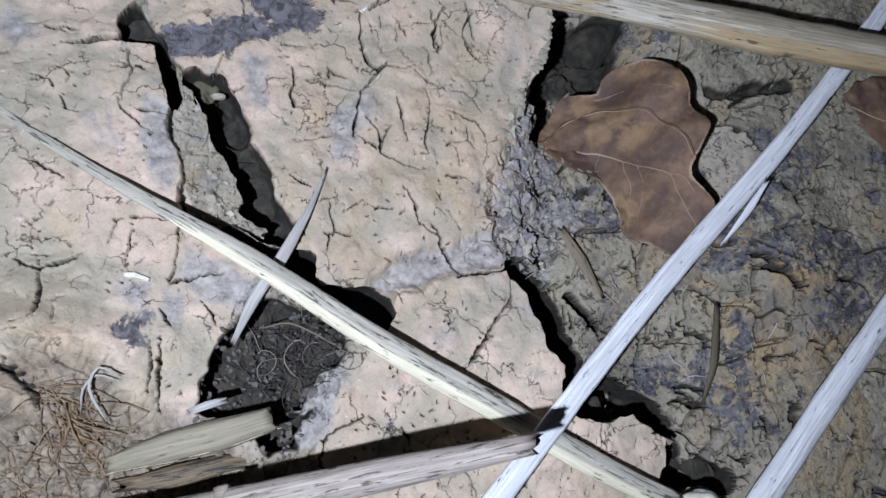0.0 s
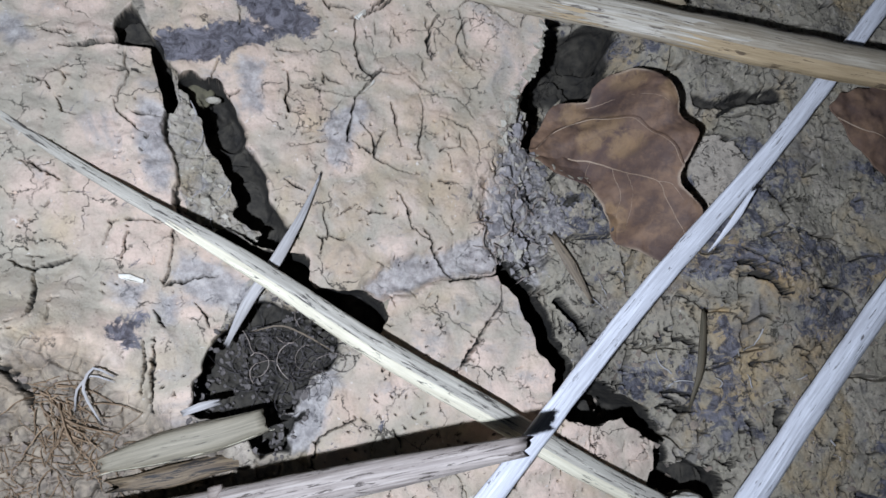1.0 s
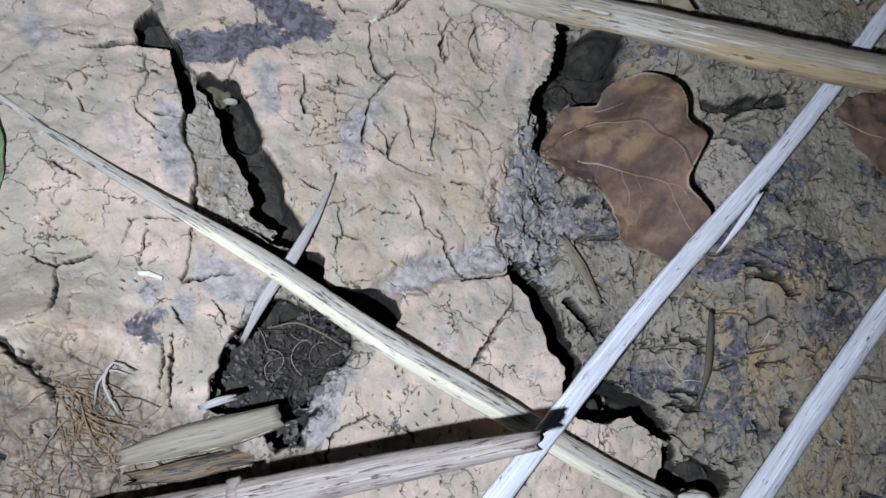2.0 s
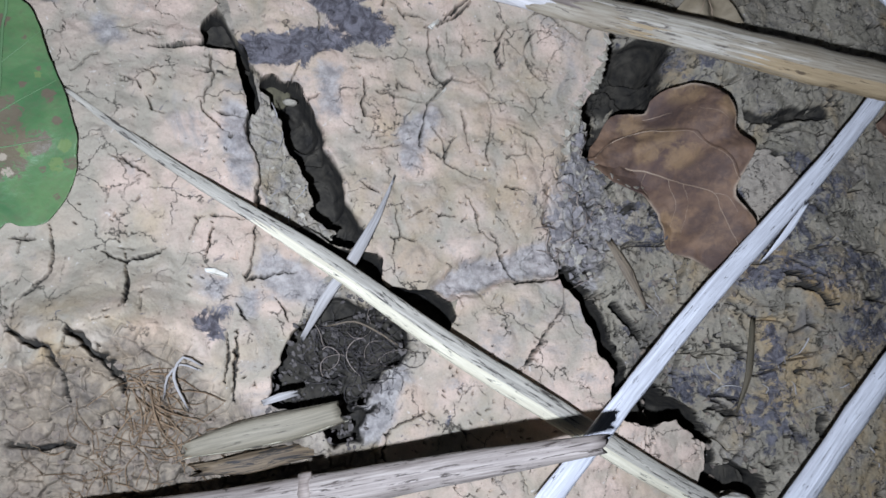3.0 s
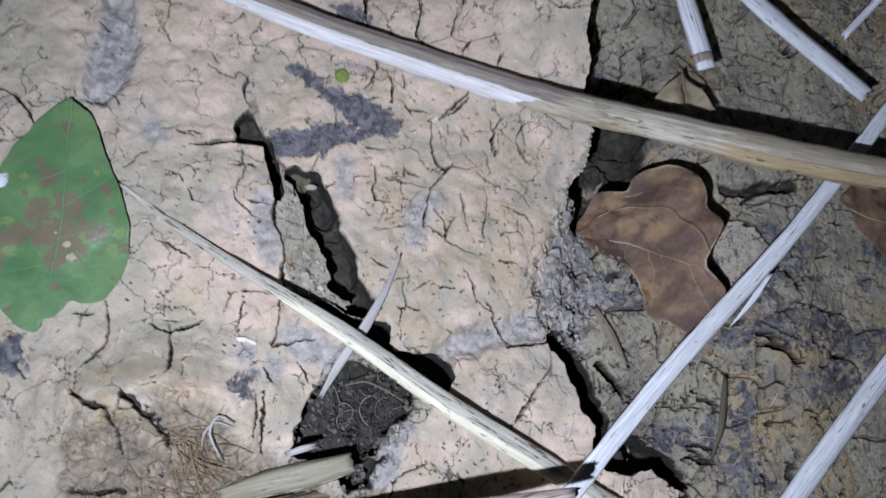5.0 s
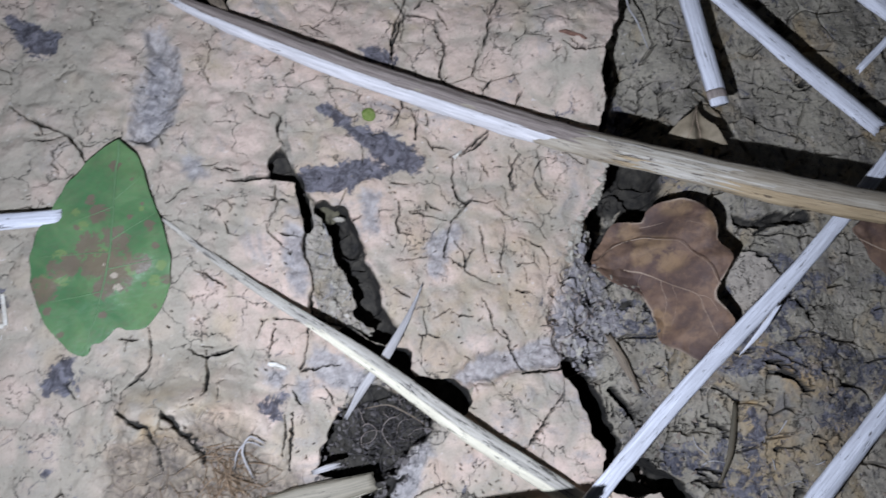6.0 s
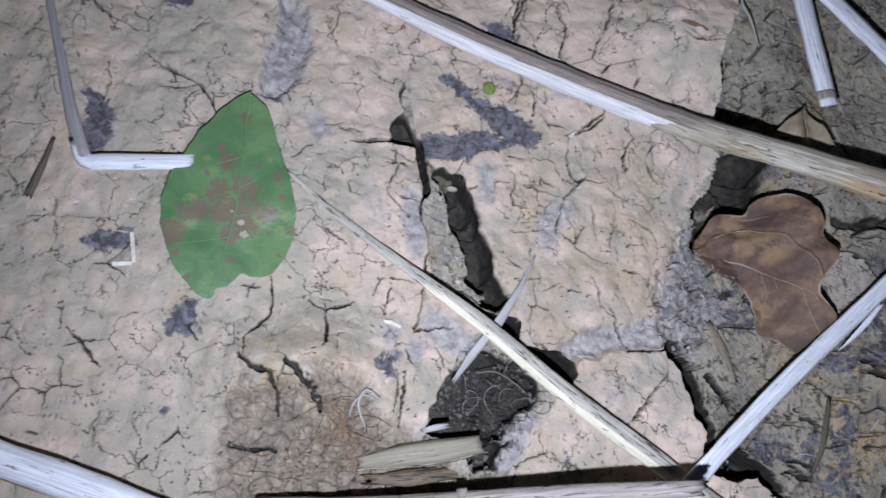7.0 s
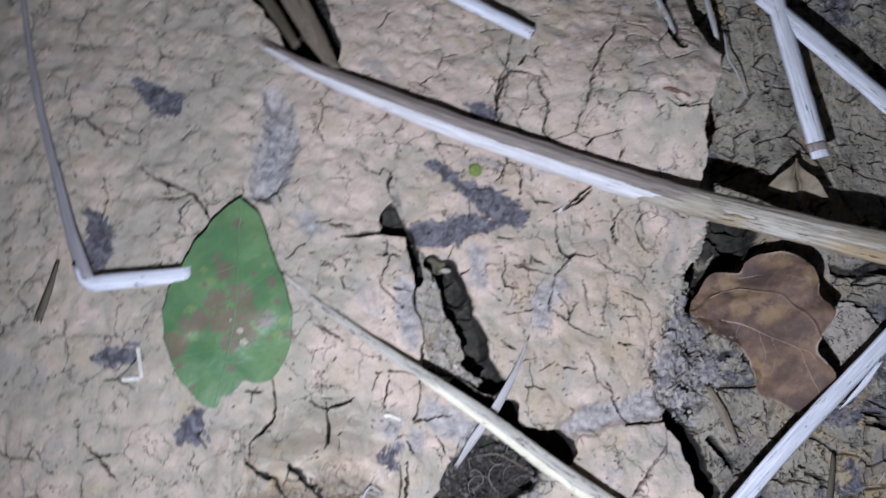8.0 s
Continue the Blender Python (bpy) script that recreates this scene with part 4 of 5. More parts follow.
DIAGONAL = [(-70.6, 76.2, 3), (-61.2, 70.1, 3.2), (-48, 61.7, 4.5), (-31.4, 52.1, 7), (-11.6, 41.7, 9), (1, 34.3, 9.5), (26.1, 19, 10), (52.8, 4.7, 10)] + [(69.9, -4.5, 9), (83, -11, 8), (97.9, -17.8, 7)]
diagonal = stalk("straw", "yellowish flat dry straw flecked with dark rot", "straw", DIAGONAL, [1.2, 2.6, 3.4, 4.4, 5.2, 5.8, 6.2, 6.2, 5.6], FLECKED_STRAW, flat=0.35, seed=2)
part("pale_edge", tube_mesh("pale_edge", DIAGONAL[4:], [4.8, 5.8, 6.3, 6.3, 6.1, 5.7], YELLOW_STRAW, flat=0.37, seed=22, arc=(-0.16, 0.2), swell=0.05, ragged=14), diagonal, "cream unrotted edge")
LONG_WHITE = [(186, 137.9, 12), (138.7, 81.3, 12), (91.9, 31.2, 12)] + [(50.3, -17.2, 14)]
long_white = stalk("straw", "long bleached white straw lying under a stalk", "straw", LONG_WHITE, [5.4, 5.6, 5.4, 5.8, 5.8, 5.6, 6.0], WHITE_STRAW, group="bleached straws", seed=3, flat=0.3)
part("split_sliver", tube_mesh("split_sliver", [(126.9, 63.3, 12), (123.1, 57, 10), (119.8, 52.2, 8), (118.1, 49.4, 6)], [1.2, 2.0, 1.6, 0.6], WHITE_STRAW, flat=0.4, seed=23), long_white)
RIGHT_WHITE = [(176.9, 46.6, 10), (156.1, 23.4, 10), (138.7, 3.7, 10), (129.5, -7.1, 10), (117.2, -21.2, 10)]
right_white = stalk("straw", "bleached white straw on dark damp mud", "straw", RIGHT_WHITE, [6.0, 6.6, 6.8, 6.8, 6.8], WHITE_STRAW, group="bleached straws", seed=4)
part("ridge", tube_mesh("ridge", RIGHT_WHITE, [2.2, 2.6, 2.4, 2.6], WHITE_STRAW, seed=74, arc=(0.05, 0.45), flat=1.62, ragged=1), right_white)
CROSSING = [(11.2, 62.4, 1.5), (9.7, 58.1, 2.5), (6.8, 50.7, 4), (1, 38.7, 5), (-4.4, 29.8, 3), (-8.7, 20.8, -3)]
stalk("straw", "short thin pale straw crossing the deep crack", "straw", CROSSING, [0.5, 1.5, 2.6, 2.9, 2.5, 1.2], PALE_GREY_STRAW, seed=5, flat=0.4)
TOP_STALK = [(-80.5, 153.2, 3), (-69.1, 148.3, 4), (-49.9, 142.3, 4.5), (-17.2, 132.6, 6), (21.2, 122.5, 9), (54.7, 112.8, 15), (84.6, 105.6, 23), (120.5, 99.1, 28), (168.2, 94.5, 30)]
top_stalk = stalk("plant_stalk", "brown weathered plant stalk with peeling white skin", "stalk", TOP_STALK, [3.0, 6.6, 7.6, 8.4, 9.0, 9.6, 10.4, 10.6, 10.6], BROWN_STALK, seed=6, flat=0.6)
part("skin", tube_mesh("skin", TOP_STALK[:6] + [(63.8, 109.8, 17)], [3.2, 6.8, 7.8, 8.6, 9.2, 9.4, 6.0], PEEL, flat=0.62, seed=7, arc=(-0.2, 0.2), swell=0.05, ragged=9), top_stalk, "bleached white peeling skin")
part("weathered_back", tube_mesh("weathered_back", TOP_STALK[:6] + [(69.2, 109.8, 18)], [3.2, 6.8, 7.8, 8.6, 9.2, 9.4, 9.0], GREY_STALK, flat=0.62, seed=27, arc=(0.19, 0.62), swell=0.045, ragged=12), top_stalk, "grey weathered upper side")
part("ochre_side", tube_mesh("ochre_side", TOP_STALK[6:], [9.0, 10.7, 10.9, 10.9], OCHRE_STALK, flat=0.62, seed=71, arc=(-0.12, 0.17), swell=0.02, ragged=22), top_stalk, "ochre bare wood of the stalk")
part("frayed_patch", tube_mesh("frayed_patch", [(63.8, 111.2, 17), (75.8, 107.7, 21), (89.9, 104.6, 24), (104.3, 101.9, 26)], [9.4, 10.4, 10.8, 10.2], FRAYED, flat=0.62, seed=72, arc=(0.08, 0.3), swell=0.05, ragged=16), top_stalk, "pale frayed skin")
LOW_STALK = [(-59.8, -24.9, 8), (-36.8, -21.4, 16), (-7.9, -15.7, 27), (18.7, -9.5, 38), (38.9, -5, 47), (47.5, -3.2, 50)]
low_stalk = stalk("plant_stalk", "grey-brown bare stalk raised above the mud", "stalk", LOW_STALK, [8.0, 8.0, 7.8, 7.2, 6.2, 3.8], PALE_STALK, seed=8, flat=0.8, ragged=4)
part("node_ring", tube_mesh("node_ring", LOW_STALK[2:4][:1] + [tuple(0.94 * np.array(LOW_STALK[2]) + 0.06 * np.array(LOW_STALK[3]))], [8.6, 8.8], GREY_STALK, flat=0.8, seed=73, ragged=0.6), low_stalk, "darker swollen node")
SHORT_STALK = [(-34.1, -8.1, -0.5), (-21.2, -4.2, 2), (-9.1, -1.1, 2.6), (0.1, 1.8, 2)]
short_stalk = stalk("plant_stalk", "short broken tan stalk half buried in mud", "stalk", SHORT_STALK, [3.6, 6.6, 6.8, 5.2], TAN_STALK, seed=9, flat=0.4, ragged=1.5, groove=0.16)
part("pale_edge", tube_mesh("pale_edge", SHORT_STALK, [3.7, 6.7, 6.9, 5.3], YELLOW_STRAW, flat=0.42, seed=76, arc=(-0.1, 0.05), swell=0.06, ragged=3), short_stalk, "paler torn lower edge")
ROTTEN = [(-29, -12.5, 0), (-19, -10.8, 0.5), (-10, -8.4, 0), (-2, -7.6, -2)]
stalk("plant_stalk", "rotten brown hollow stalk piece sunk in mud", "stalk", ROTTEN, [3.0, 5.0, 4.6, 2.4], ROTTEN_WOOD, seed=29, flat=0.35, groove=0.22, ragged=5)
SHARD = [(76.8, 52.1, -6), (80.6, 45.3, -5), (87.1, 36.1, -7)]
stalk("straw_shard", "small pale straw shard on crumbled mud", "straw", SHARD, [2.0, 3.2, 1.0], DULL_STALK, seed=10, flat=0.3)
TWIG = [(120.5, 32.2, -5), (119.5, 24.1, -5), (118.2, 16.3, -5), (115.5, 8, -6)]
stalk("twig", "dark olive twig lying on damp mud", "twig", TWIG, [1.6, 2.2, 1.9, 0.8], DARK_TWIG, seed=11)
SLANT_A = [(86, 224, 10), (92, 204, 9), (99, 179.5, 8), (111, 135.5, 8)]
slant = stalk("straw", "cut bleached straw end hanging over mud", "straw", SLANT_A, [6.4, 6.7, 6.9, 6.8], WHITE_STRAW, group="bleached straws", seed=12, ragged=0.6)
part("node_ring", tube_mesh("node_ring", [(109.6, 140.4, 8), (110, 139, 8), (110.4, 137.6, 8)], [6.9, 7.5, 7.0], GREY_STALK, flat=0.57, seed=77, ragged=0.3, step=0.7), slant, "dark swollen node")
SLANT_B = [(90, 195, 8), (109, 180.5, 8), (127.5, 166, 8), (146.5, 151.5, 8), (170, 133.5, 9)]
stalk("straw", "thick bleached straw leaning beneath a stalk", "straw", SLANT_B, [6.9, 7.2, 7.4, 7.2, 7.0], WHITE_STRAW, group="bleached straws", seed=13)
SLANT_C = [(149.1, 189.8, 20), (161.5, 179, 20), (176.3, 169.6, 20), (190.9, 159.2, 20)]
stalk("straw", "thick bleached straw at the dark mud", "straw", SLANT_C, [8, 8, 8, 8], WHITE_STRAW, group="bleached straws", seed=14)
STUB = [(170.4, 160, 2), (176, 166.5, 4), (183.3, 175.4, 8)]
stalk("straw", "thin short pale straw stub on dark mud", "straw", STUB, [2.4, 2.6, 2.6], WHITE_STRAW, seed=15)
BENT = [(-171.7, 174.4, 3), (-164.8, 150, 3), (-155.8, 124.3, 4), (-144.6, 98, 5), (-137.4, 81.6, 6), (-131.2, 69.4, 6)]
bent = stalk("bent_straw", "thin straw bent sharply, grey and bleached white", "straw", BENT, [1.6, 1.8, 2.4, 2.4, 3.4, 4.4], DIM_STRAW, seed=16)
part("bent_end", tube_mesh("bent_end", [(-133.5, 72.9, 6), (-129.9, 67.8, 6), (-122.8, 68.8, 6), (-100.9, 73.3, 5)], [4.6, 5.4, 5.0, 4.8], WHITE_STRAW, seed=17, flat=0.5), bent, "bleached white bent end")
TOP_BIT = [(-36.2, 184.5, 10), (-17.7, 177.2, 10), (5, 168.8, 9)]
stalk("straw", "short cut white straw on tan crust", "straw", TOP_BIT, [4.8, 5.2, 5.0], WHITE_STRAW, seed=18, ragged=1)
THICK = [(-137.9, -18.2, 14), (-120.1, -21.4, 14), (-104.9, -24.5, 14), (-83.4, -29.1, 14)]
thick = stalk("plant_stalk", "thick white and yellow stalk lying on mud", "stalk", THICK, [8.5, 9, 8.5, 7], WHITE_STRAW, seed=19, flat=0.6, ragged=0.7)
part("yellow_side", tube_mesh("yellow_side", THICK, [8.7, 9.2, 8.7, 7.2], YELLOW_SIDE, flat=0.6, seed=28, arc=(-0.3, 0.02), swell=0.06), thick, "yellow underside")
DARK_STICK = [(-89.5, 191.3, -6), (-79.6, 177.8, -4), (-69.6, 162.1, -1), (-61.9, 150, 3)]
stalk("stick", "dark brown broken stick in a ground gap", "stick", DARK_STICK, [8.5, 9, 8, 3.5], DULL_STALK, seed=20)
stalk("stick", "thin dark stick wedged in a ground gap", "stick", [(-97, 187, -7), (-86, 173, -5), (-77, 160, -2)], [4, 4.4, 3], DARK_TWIG, seed=43)
SLIVER = [(-141.7, 72.6, 3), (-142.5, 65.3, 3), (-144, 56.1, 3)]
stalk("twig", "tiny dark sliver of twig on crust", "twig", SLIVER, [1.0, 2.2, 2.4], DARK_TWIG, seed=21)
for k, pts in enumerate([[(77.6, 180.1, 4), (79.1, 171.1, 4), (82.3, 165.8, 4), (87.7, 158.8, 0)], [(49.4, 194, 6), (54.5, 182.9, 7), (59.3, 174, 6)], [(69.4, 197.9, 4), (72.7, 184.1, 5), (74.5, 179.1, 4)]]):
    stalk("root", "pale bent root poking from the crust edge", "root", pts, [0.7, 0.9, 0.5] if k == 0 else [1.6, 2.4, 1.6], PALE_GREY_STRAW, seed=30 + k)


# ---- leaves ----
def rounded(outline, step=1.2):
    """The same closed outline with its corners smoothed into curves."""
    p = [(x, y, 0) for x, y in outline]
    long = spline(p[-2:] + p + p[:3], step)
    start = np.argmin(np.linalg.norm(long - np.array(p[0]), axis=1)[: len(long) // 2])
    stop = len(long) // 2 + np.argmin(np.linalg.norm(long - np.array(p[0]), axis=1)[len(long) // 2 :])
    return [(u, v) for u, v, _ in long[start:stop]]


def leaf(name, label, outline, level, mat, veins=(), spots=(), edge_noise=0.6, step=0.45, pale_rim=0.0, ribs=(), rib_mat=None):
    """A thin curled leaf over an outline; level(x, y) gives its height in millimetres; spots are (x, y, radius, kind)."""
    o = np.array(outline, float)
    x, y = np.meshgrid(np.arange(o[:, 0].min() - 2, o[:, 0].max() + 2, step), np.arange(o[:, 1].min() - 2, o[:, 1].max() + 2, step), indexing="ij")
    away = lambda u, v: signed(u + edge_noise * value_noise(u, v, 4, 7), v + edge_noise * value_noise(u, v, 4, 8), outline, 20)
    d = away(x, y)
    for _ in range(2):
        gx, gy = (away(x + 0.05, y) - d) / 0.05, (away(x, y + 0.05) - d) / 0.05
        move = (d > 0) & (d < 1.5 * step)
        x, y = np.where(move, x - d * gx, x), np.where(move, y - d * gy, y)
        d = np.where(move, 0.0, d)
    index = np.arange(x.size).reshape(x.shape)
    quads = np.stack([index[:-1, :-1], index[1:, :-1], index[1:, 1:], index[:-1, 1:]], -1).reshape(-1, 4)
    quads = quads[(d.ravel()[quads] <= 0.01).all(1)]
    used, local = np.unique(quads.ravel(), return_inverse=True)
    xs, ys = x.ravel()[used], y.ravel()[used]
    me = mesh_from(name, np.stack([xs, ys, level(xs, ys)], -1) * MM, local.reshape(-1, 4), mat)
    vein = np.zeros(xs.shape)
    for line, wide in veins:
        dist, s = line_distance(xs + 0.3 * value_noise(xs, ys, 3, 9), ys, line)
        vein = np.maximum(vein, smooth(wide, wide * 0.3, dist) * (1 - 0.6 * s))
    rim = signed(xs + edge_noise * value_noise(xs, ys, 4, 7), ys + edge_noise * value_noise(xs, ys, 4, 8), outline, 20)
    vein = np.maximum(vein, pale_rim * smooth(-0.9, -0.1, rim) * smooth(-0.2, 0.5, value_noise(xs, ys, 9, 10)))
    give(me, "vein", vein)
    for kind in ("spot", "halo", "bare"):
        field = np.zeros(xs.shape)
        for sx, sy, r, what in spots:
            if what == kind:
                field = np.maximum(field, 0.72 * smooth(1.35, 0.55, np.hypot(xs - sx, ys - sy) / r))
        give(me, kind, field)
    ob = tagged(new(name, me), label, "leaf")
    for k, (line, wide) in enumerate(ribs):
        p = spline([(u, v, 0) for u, v in line], 1.2)[:, :2]
        p[:, 0] += 0.35 * value_noise(p[:, 0], p[:, 1], 5, 12)
        z = level(p[:, 0], p[:, 1]) + 0.28
        rib = tube_mesh("rib", np.c_[p, z].tolist(), [wide, wide * 0.75, wide * 0.35], rib_mat or mat, flat=0.6, seed=60 + k, sides=8, ragged=0.3, step=1.0)
        part("midrib" if k == 0 else "side_vein", rib, ob)
    thick = ob.modifiers.new("thickness", "SOLIDIFY")
    thick.thickness, thick.offset = 0.00035, 0.0
    return ob


GREEN_OUTLINE = [(-87.2, 100.2), (-86.6, 99.7), (-84.1, 97.9), (-80.2, 94.4), (-74.5, 82.8), (-69.4, 72.4), (-66.1, 61.9), (-66.2, 51.3), (-70.3, 42.4), (-75.8, 41), (-78.6, 41.5), (-82, 37.2), (-85.1, 36), (-85.7, 32.9), (-88.1, 32.1), (-92.4, 34.8), (-99.2, 41.7), (-104.9, 53.1), (-106.1, 63.8), (-102.7, 76.2), (-97.2, 88), (-91.8, 96.4), (-87.8, 99.8)]
GREEN_SPOTS = [(-89, 75.5, 4), (-95, 58.5, 4.5), (-98, 57.5, 4), (-101.4, 50.5, 5.5), (-87, 59.5, 6), (-81, 62.5, 5), (-80, 55.5, 4.5), (-75, 61.5, 4), (-90, 65.5, 5), (-83, 68.5, 5), (-84, 52.5, 4)]
GREEN_DOTS = [(-87, 91.5, 2.2), (-92, 79.5, 2), (-74, 73.2, 2.2), (-81, 87.5, 0.8), (-94.6, 70.5, 1.2), (-80, 75.5, 1.1), (-71, 67.2, 1.4), (-73, 55.2, 1.3), (-66.9, 57.4, 2.2), (-98.4, 44.6, 1.6), (-83.2, 44.9, 1.4), (-69, 49, 1.2), (-94, 38, 1.2), (-77, 80, 0.8)]
GREEN_HALO = [(-93, 71.5, 3), (-95.5, 75, 2.6), (-98, 61.5, 4), (-96.5, 55, 4.5), (-77, 78.5, 1.6), (-68.6, 61.5, 3), (-70, 56.5, 3.5), (-86, 61, 8), (-79, 60, 7), (-101, 52, 6)]
GREEN_BARE = [(-85, 59.8, 0.8), (-81.8, 56.8, 1.9), (-80.2, 53.4, 2.5)]
green_veins = [([(-87.1, 99.9), (-85.6, 83.6), (-84.1, 67.5), (-84.2, 51.7), (-86.9, 32.5)], 0.8), ([(-85.3, 80), (-78, 89.9)], 0.32), ([(-84.1, 67.5), (-72.9, 77.5)], 0.32), ([(-83.4, 58.7), (-69.3, 63.4)], 0.32), ([(-85, 78.2), (-96.3, 71.7)], 0.32), ([(-83.9, 63.9), (-102.6, 60.6)], 0.32), ([(-84.2, 51.7), (-98.8, 47.1)], 0.32)]
leaf(
    "green_leaf", "fallen green leaf with brown rotten spots", rounded(GREEN_OUTLINE, 1.0),
    lambda x, y: 5.0 + 1.3 * fractal(x, y, 14, 2, 5) + 0.0016 * ((x + 83) ** 2), GREEN_LEAF, (),
    [(sx, sy, 0.9 * sr, "spot") for sx, sy, sr in GREEN_SPOTS + GREEN_DOTS] + [(sx, sy, 0.6 * sr, "halo") for sx, sy, sr in GREEN_HALO] + [(sx, sy, 0.55 * sr, "bare") for sx, sy, sr in GREEN_BARE], edge_noise=0.35, ribs=green_veins, rib_mat=GREEN_RIB,
)

BROWN_OUTLINE = [(71, 79, -13), (75, 86, -14), (78, 92.5, -14), (83, 94.6, -13), (88.6, 94.2, -10), (89.4, 97.5, -8), (93, 100, -2), (98, 100.8, 5), (102, 99, 9), (106, 94.6, 11), (108, 89, 12), (108.6, 85, 12), (111, 82, 12), (111.6, 78, 12), (110, 73.6, 12), (107.4, 67.4, 12), (111, 64, 10), (114.6, 60, 7), (115.3, 55, 4), (113.6, 50, 0), (108, 47, -4), (101, 49, -6), (95, 52.6, -9), (93, 60, -9), (90, 66, -10), (86, 69.4, -12), (78, 71.6, -12), (73.6, 74.6, -13)]
# the lower lobe's edge, which lies over the upper lobe
LEAF_FOLD = [(74, 80), (80, 86), (88, 88.6), (93, 87.2), (98, 85), (102, 81), (106, 75), (109, 71)]


def brown_level(x, y):
    """Follows the rim's heights, with the fold of one lobe over the other, and stays above the mud."""
    weight, total = 0, 0
    for px, py, pz in BROWN_OUTLINE:
        k = 1 / ((x - px) ** 2 + (y - py) ** 2 + 40.0) ** 1.5
        weight, total = weight + k, total + k * pz
    z = total / weight + 1.5 * np.sin((y - 0.45 * x + 7 * fractal(x, y, 18, 2, 13)) / 3.2) + 2.2 * fractal(x, y, 10, 3, 6) + 0.5 * fractal(x, y, 3.0, 3, 14)
    far, along = line_distance(x, y, LEAF_FOLD, 60)
    under = smooth(0.35, -0.35, np.where(signed(x, y, LEAF_FOLD + [(120, 40), (60, 40), (60, 75)], 60) < 0, -far, far))
    z = z + 1.1 * under * np.exp(-far / 4.0) - 0.3 * (1 - under) * np.exp(-far / 6.0)
    z = z + hump(x, y, 3.0, 99, 92, 8, 6)
    return np.maximum(z, soft_ground(x, y) + 1.6)


brown_veins = [([(83, 77), (89, 76), (94, 73.2), (97, 71), (103, 67), (105.4, 63), (107, 60), (109, 56), (112, 52)], 0.55), ([(u - 0.4, v - 0.7) for u, v in LEAF_FOLD], 0.4), ([(88.2, 92.3), (94.4, 93), (100, 91), (104.6, 88)], 0.22), ([(94, 73.2), (95.7, 66.8), (96.4, 59.8)], 0.22), ([(103, 67), (106, 66), (109, 62)], 0.22), ([(89, 76), (88, 72), (90, 68)], 0.22), ([(97, 71), (99, 64), (98.6, 57)], 0.2)]
brown_spots = [(px, py, r, "spot") for px, py, r in ((79, 80, 2.2), (92, 93, 5.5), (99, 88, 5), (105, 86, 4), (101, 73, 5.5), (82, 76, 5), (104, 59, 5), (110, 55, 4), (107.3, 50.1, 4), (86, 74, 3))]
brown_halo = [(px, py, r, "halo") for px, py, r in ((85, 91, 4), (90, 85, 5), (106, 91.5, 4), (88, 82, 4), (94, 59, 5), (97, 98, 4), (96, 79, 4))]
leaf("dried_leaf", "curled brown dried leaf with pale veins", rounded([p[:2] for p in BROWN_OUTLINE]), brown_level, BROWN_LEAF, (), brown_spots + brown_halo, edge_noise=0.4, step=0.35, pale_rim=0.8, ribs=brown_veins, rib_mat=TAN_RIB)

EDGE_LEAF = [(165, 97.5, 2), (170.4, 102.5, 2), (184.8, 107.6, 2), (202, 102.6, 0), (201.3, 84.1, 0), (187.7, 74.8, -2), (179.4, 79.9, -3), (172.5, 86.6, -3), (167.7, 92.6, -1)]
leaf("dried_leaf", "reddish brown dried leaf on damp mud", [p[:2] for p in EDGE_LEAF], lambda x, y: 0.0 + 2.0 * fractal(x, y, 10, 3, 16) - 0.08 * (x - 160), BROWN_LEAF, (), edge_noise=0.7, ribs=[([p[:2] for p in [(167.1, 94, 0), (177.2, 90.7, -1), (192.6, 87.4, -1)]], 0.5)], rib_mat=TAN_RIB)
BIT = [(93.4, 123.1, 2), (96.8, 127.8, 4), (101.3, 131.8, 6), (104.5, 135.4, 6), (110.6, 129.4, 4), (114.5, 121.3, 2), (103.4, 119.8, 3)]
leaf("dried_leaf", "small folded tan scrap of dried leaf", [p[:2] for p in BIT], lambda x, y: 4.5 + 2.0 * np.sin((x - 97) / 2.2) + 0.8 * fractal(x, y, 5, 2, 26), TAN_LEAF, (), edge_noise=0.3, rib_mat=TAN_RIB, ribs=[([p[:2] for p in [(104.5, 135.4, 6), (101.6, 126.9, 5), (99.7, 121.5, 3)]], 0.5), ([p[:2] for p in [(104.1, 134.3, 6), (105.6, 127.3, 5), (106, 120.7, 3)]], 0.5)])


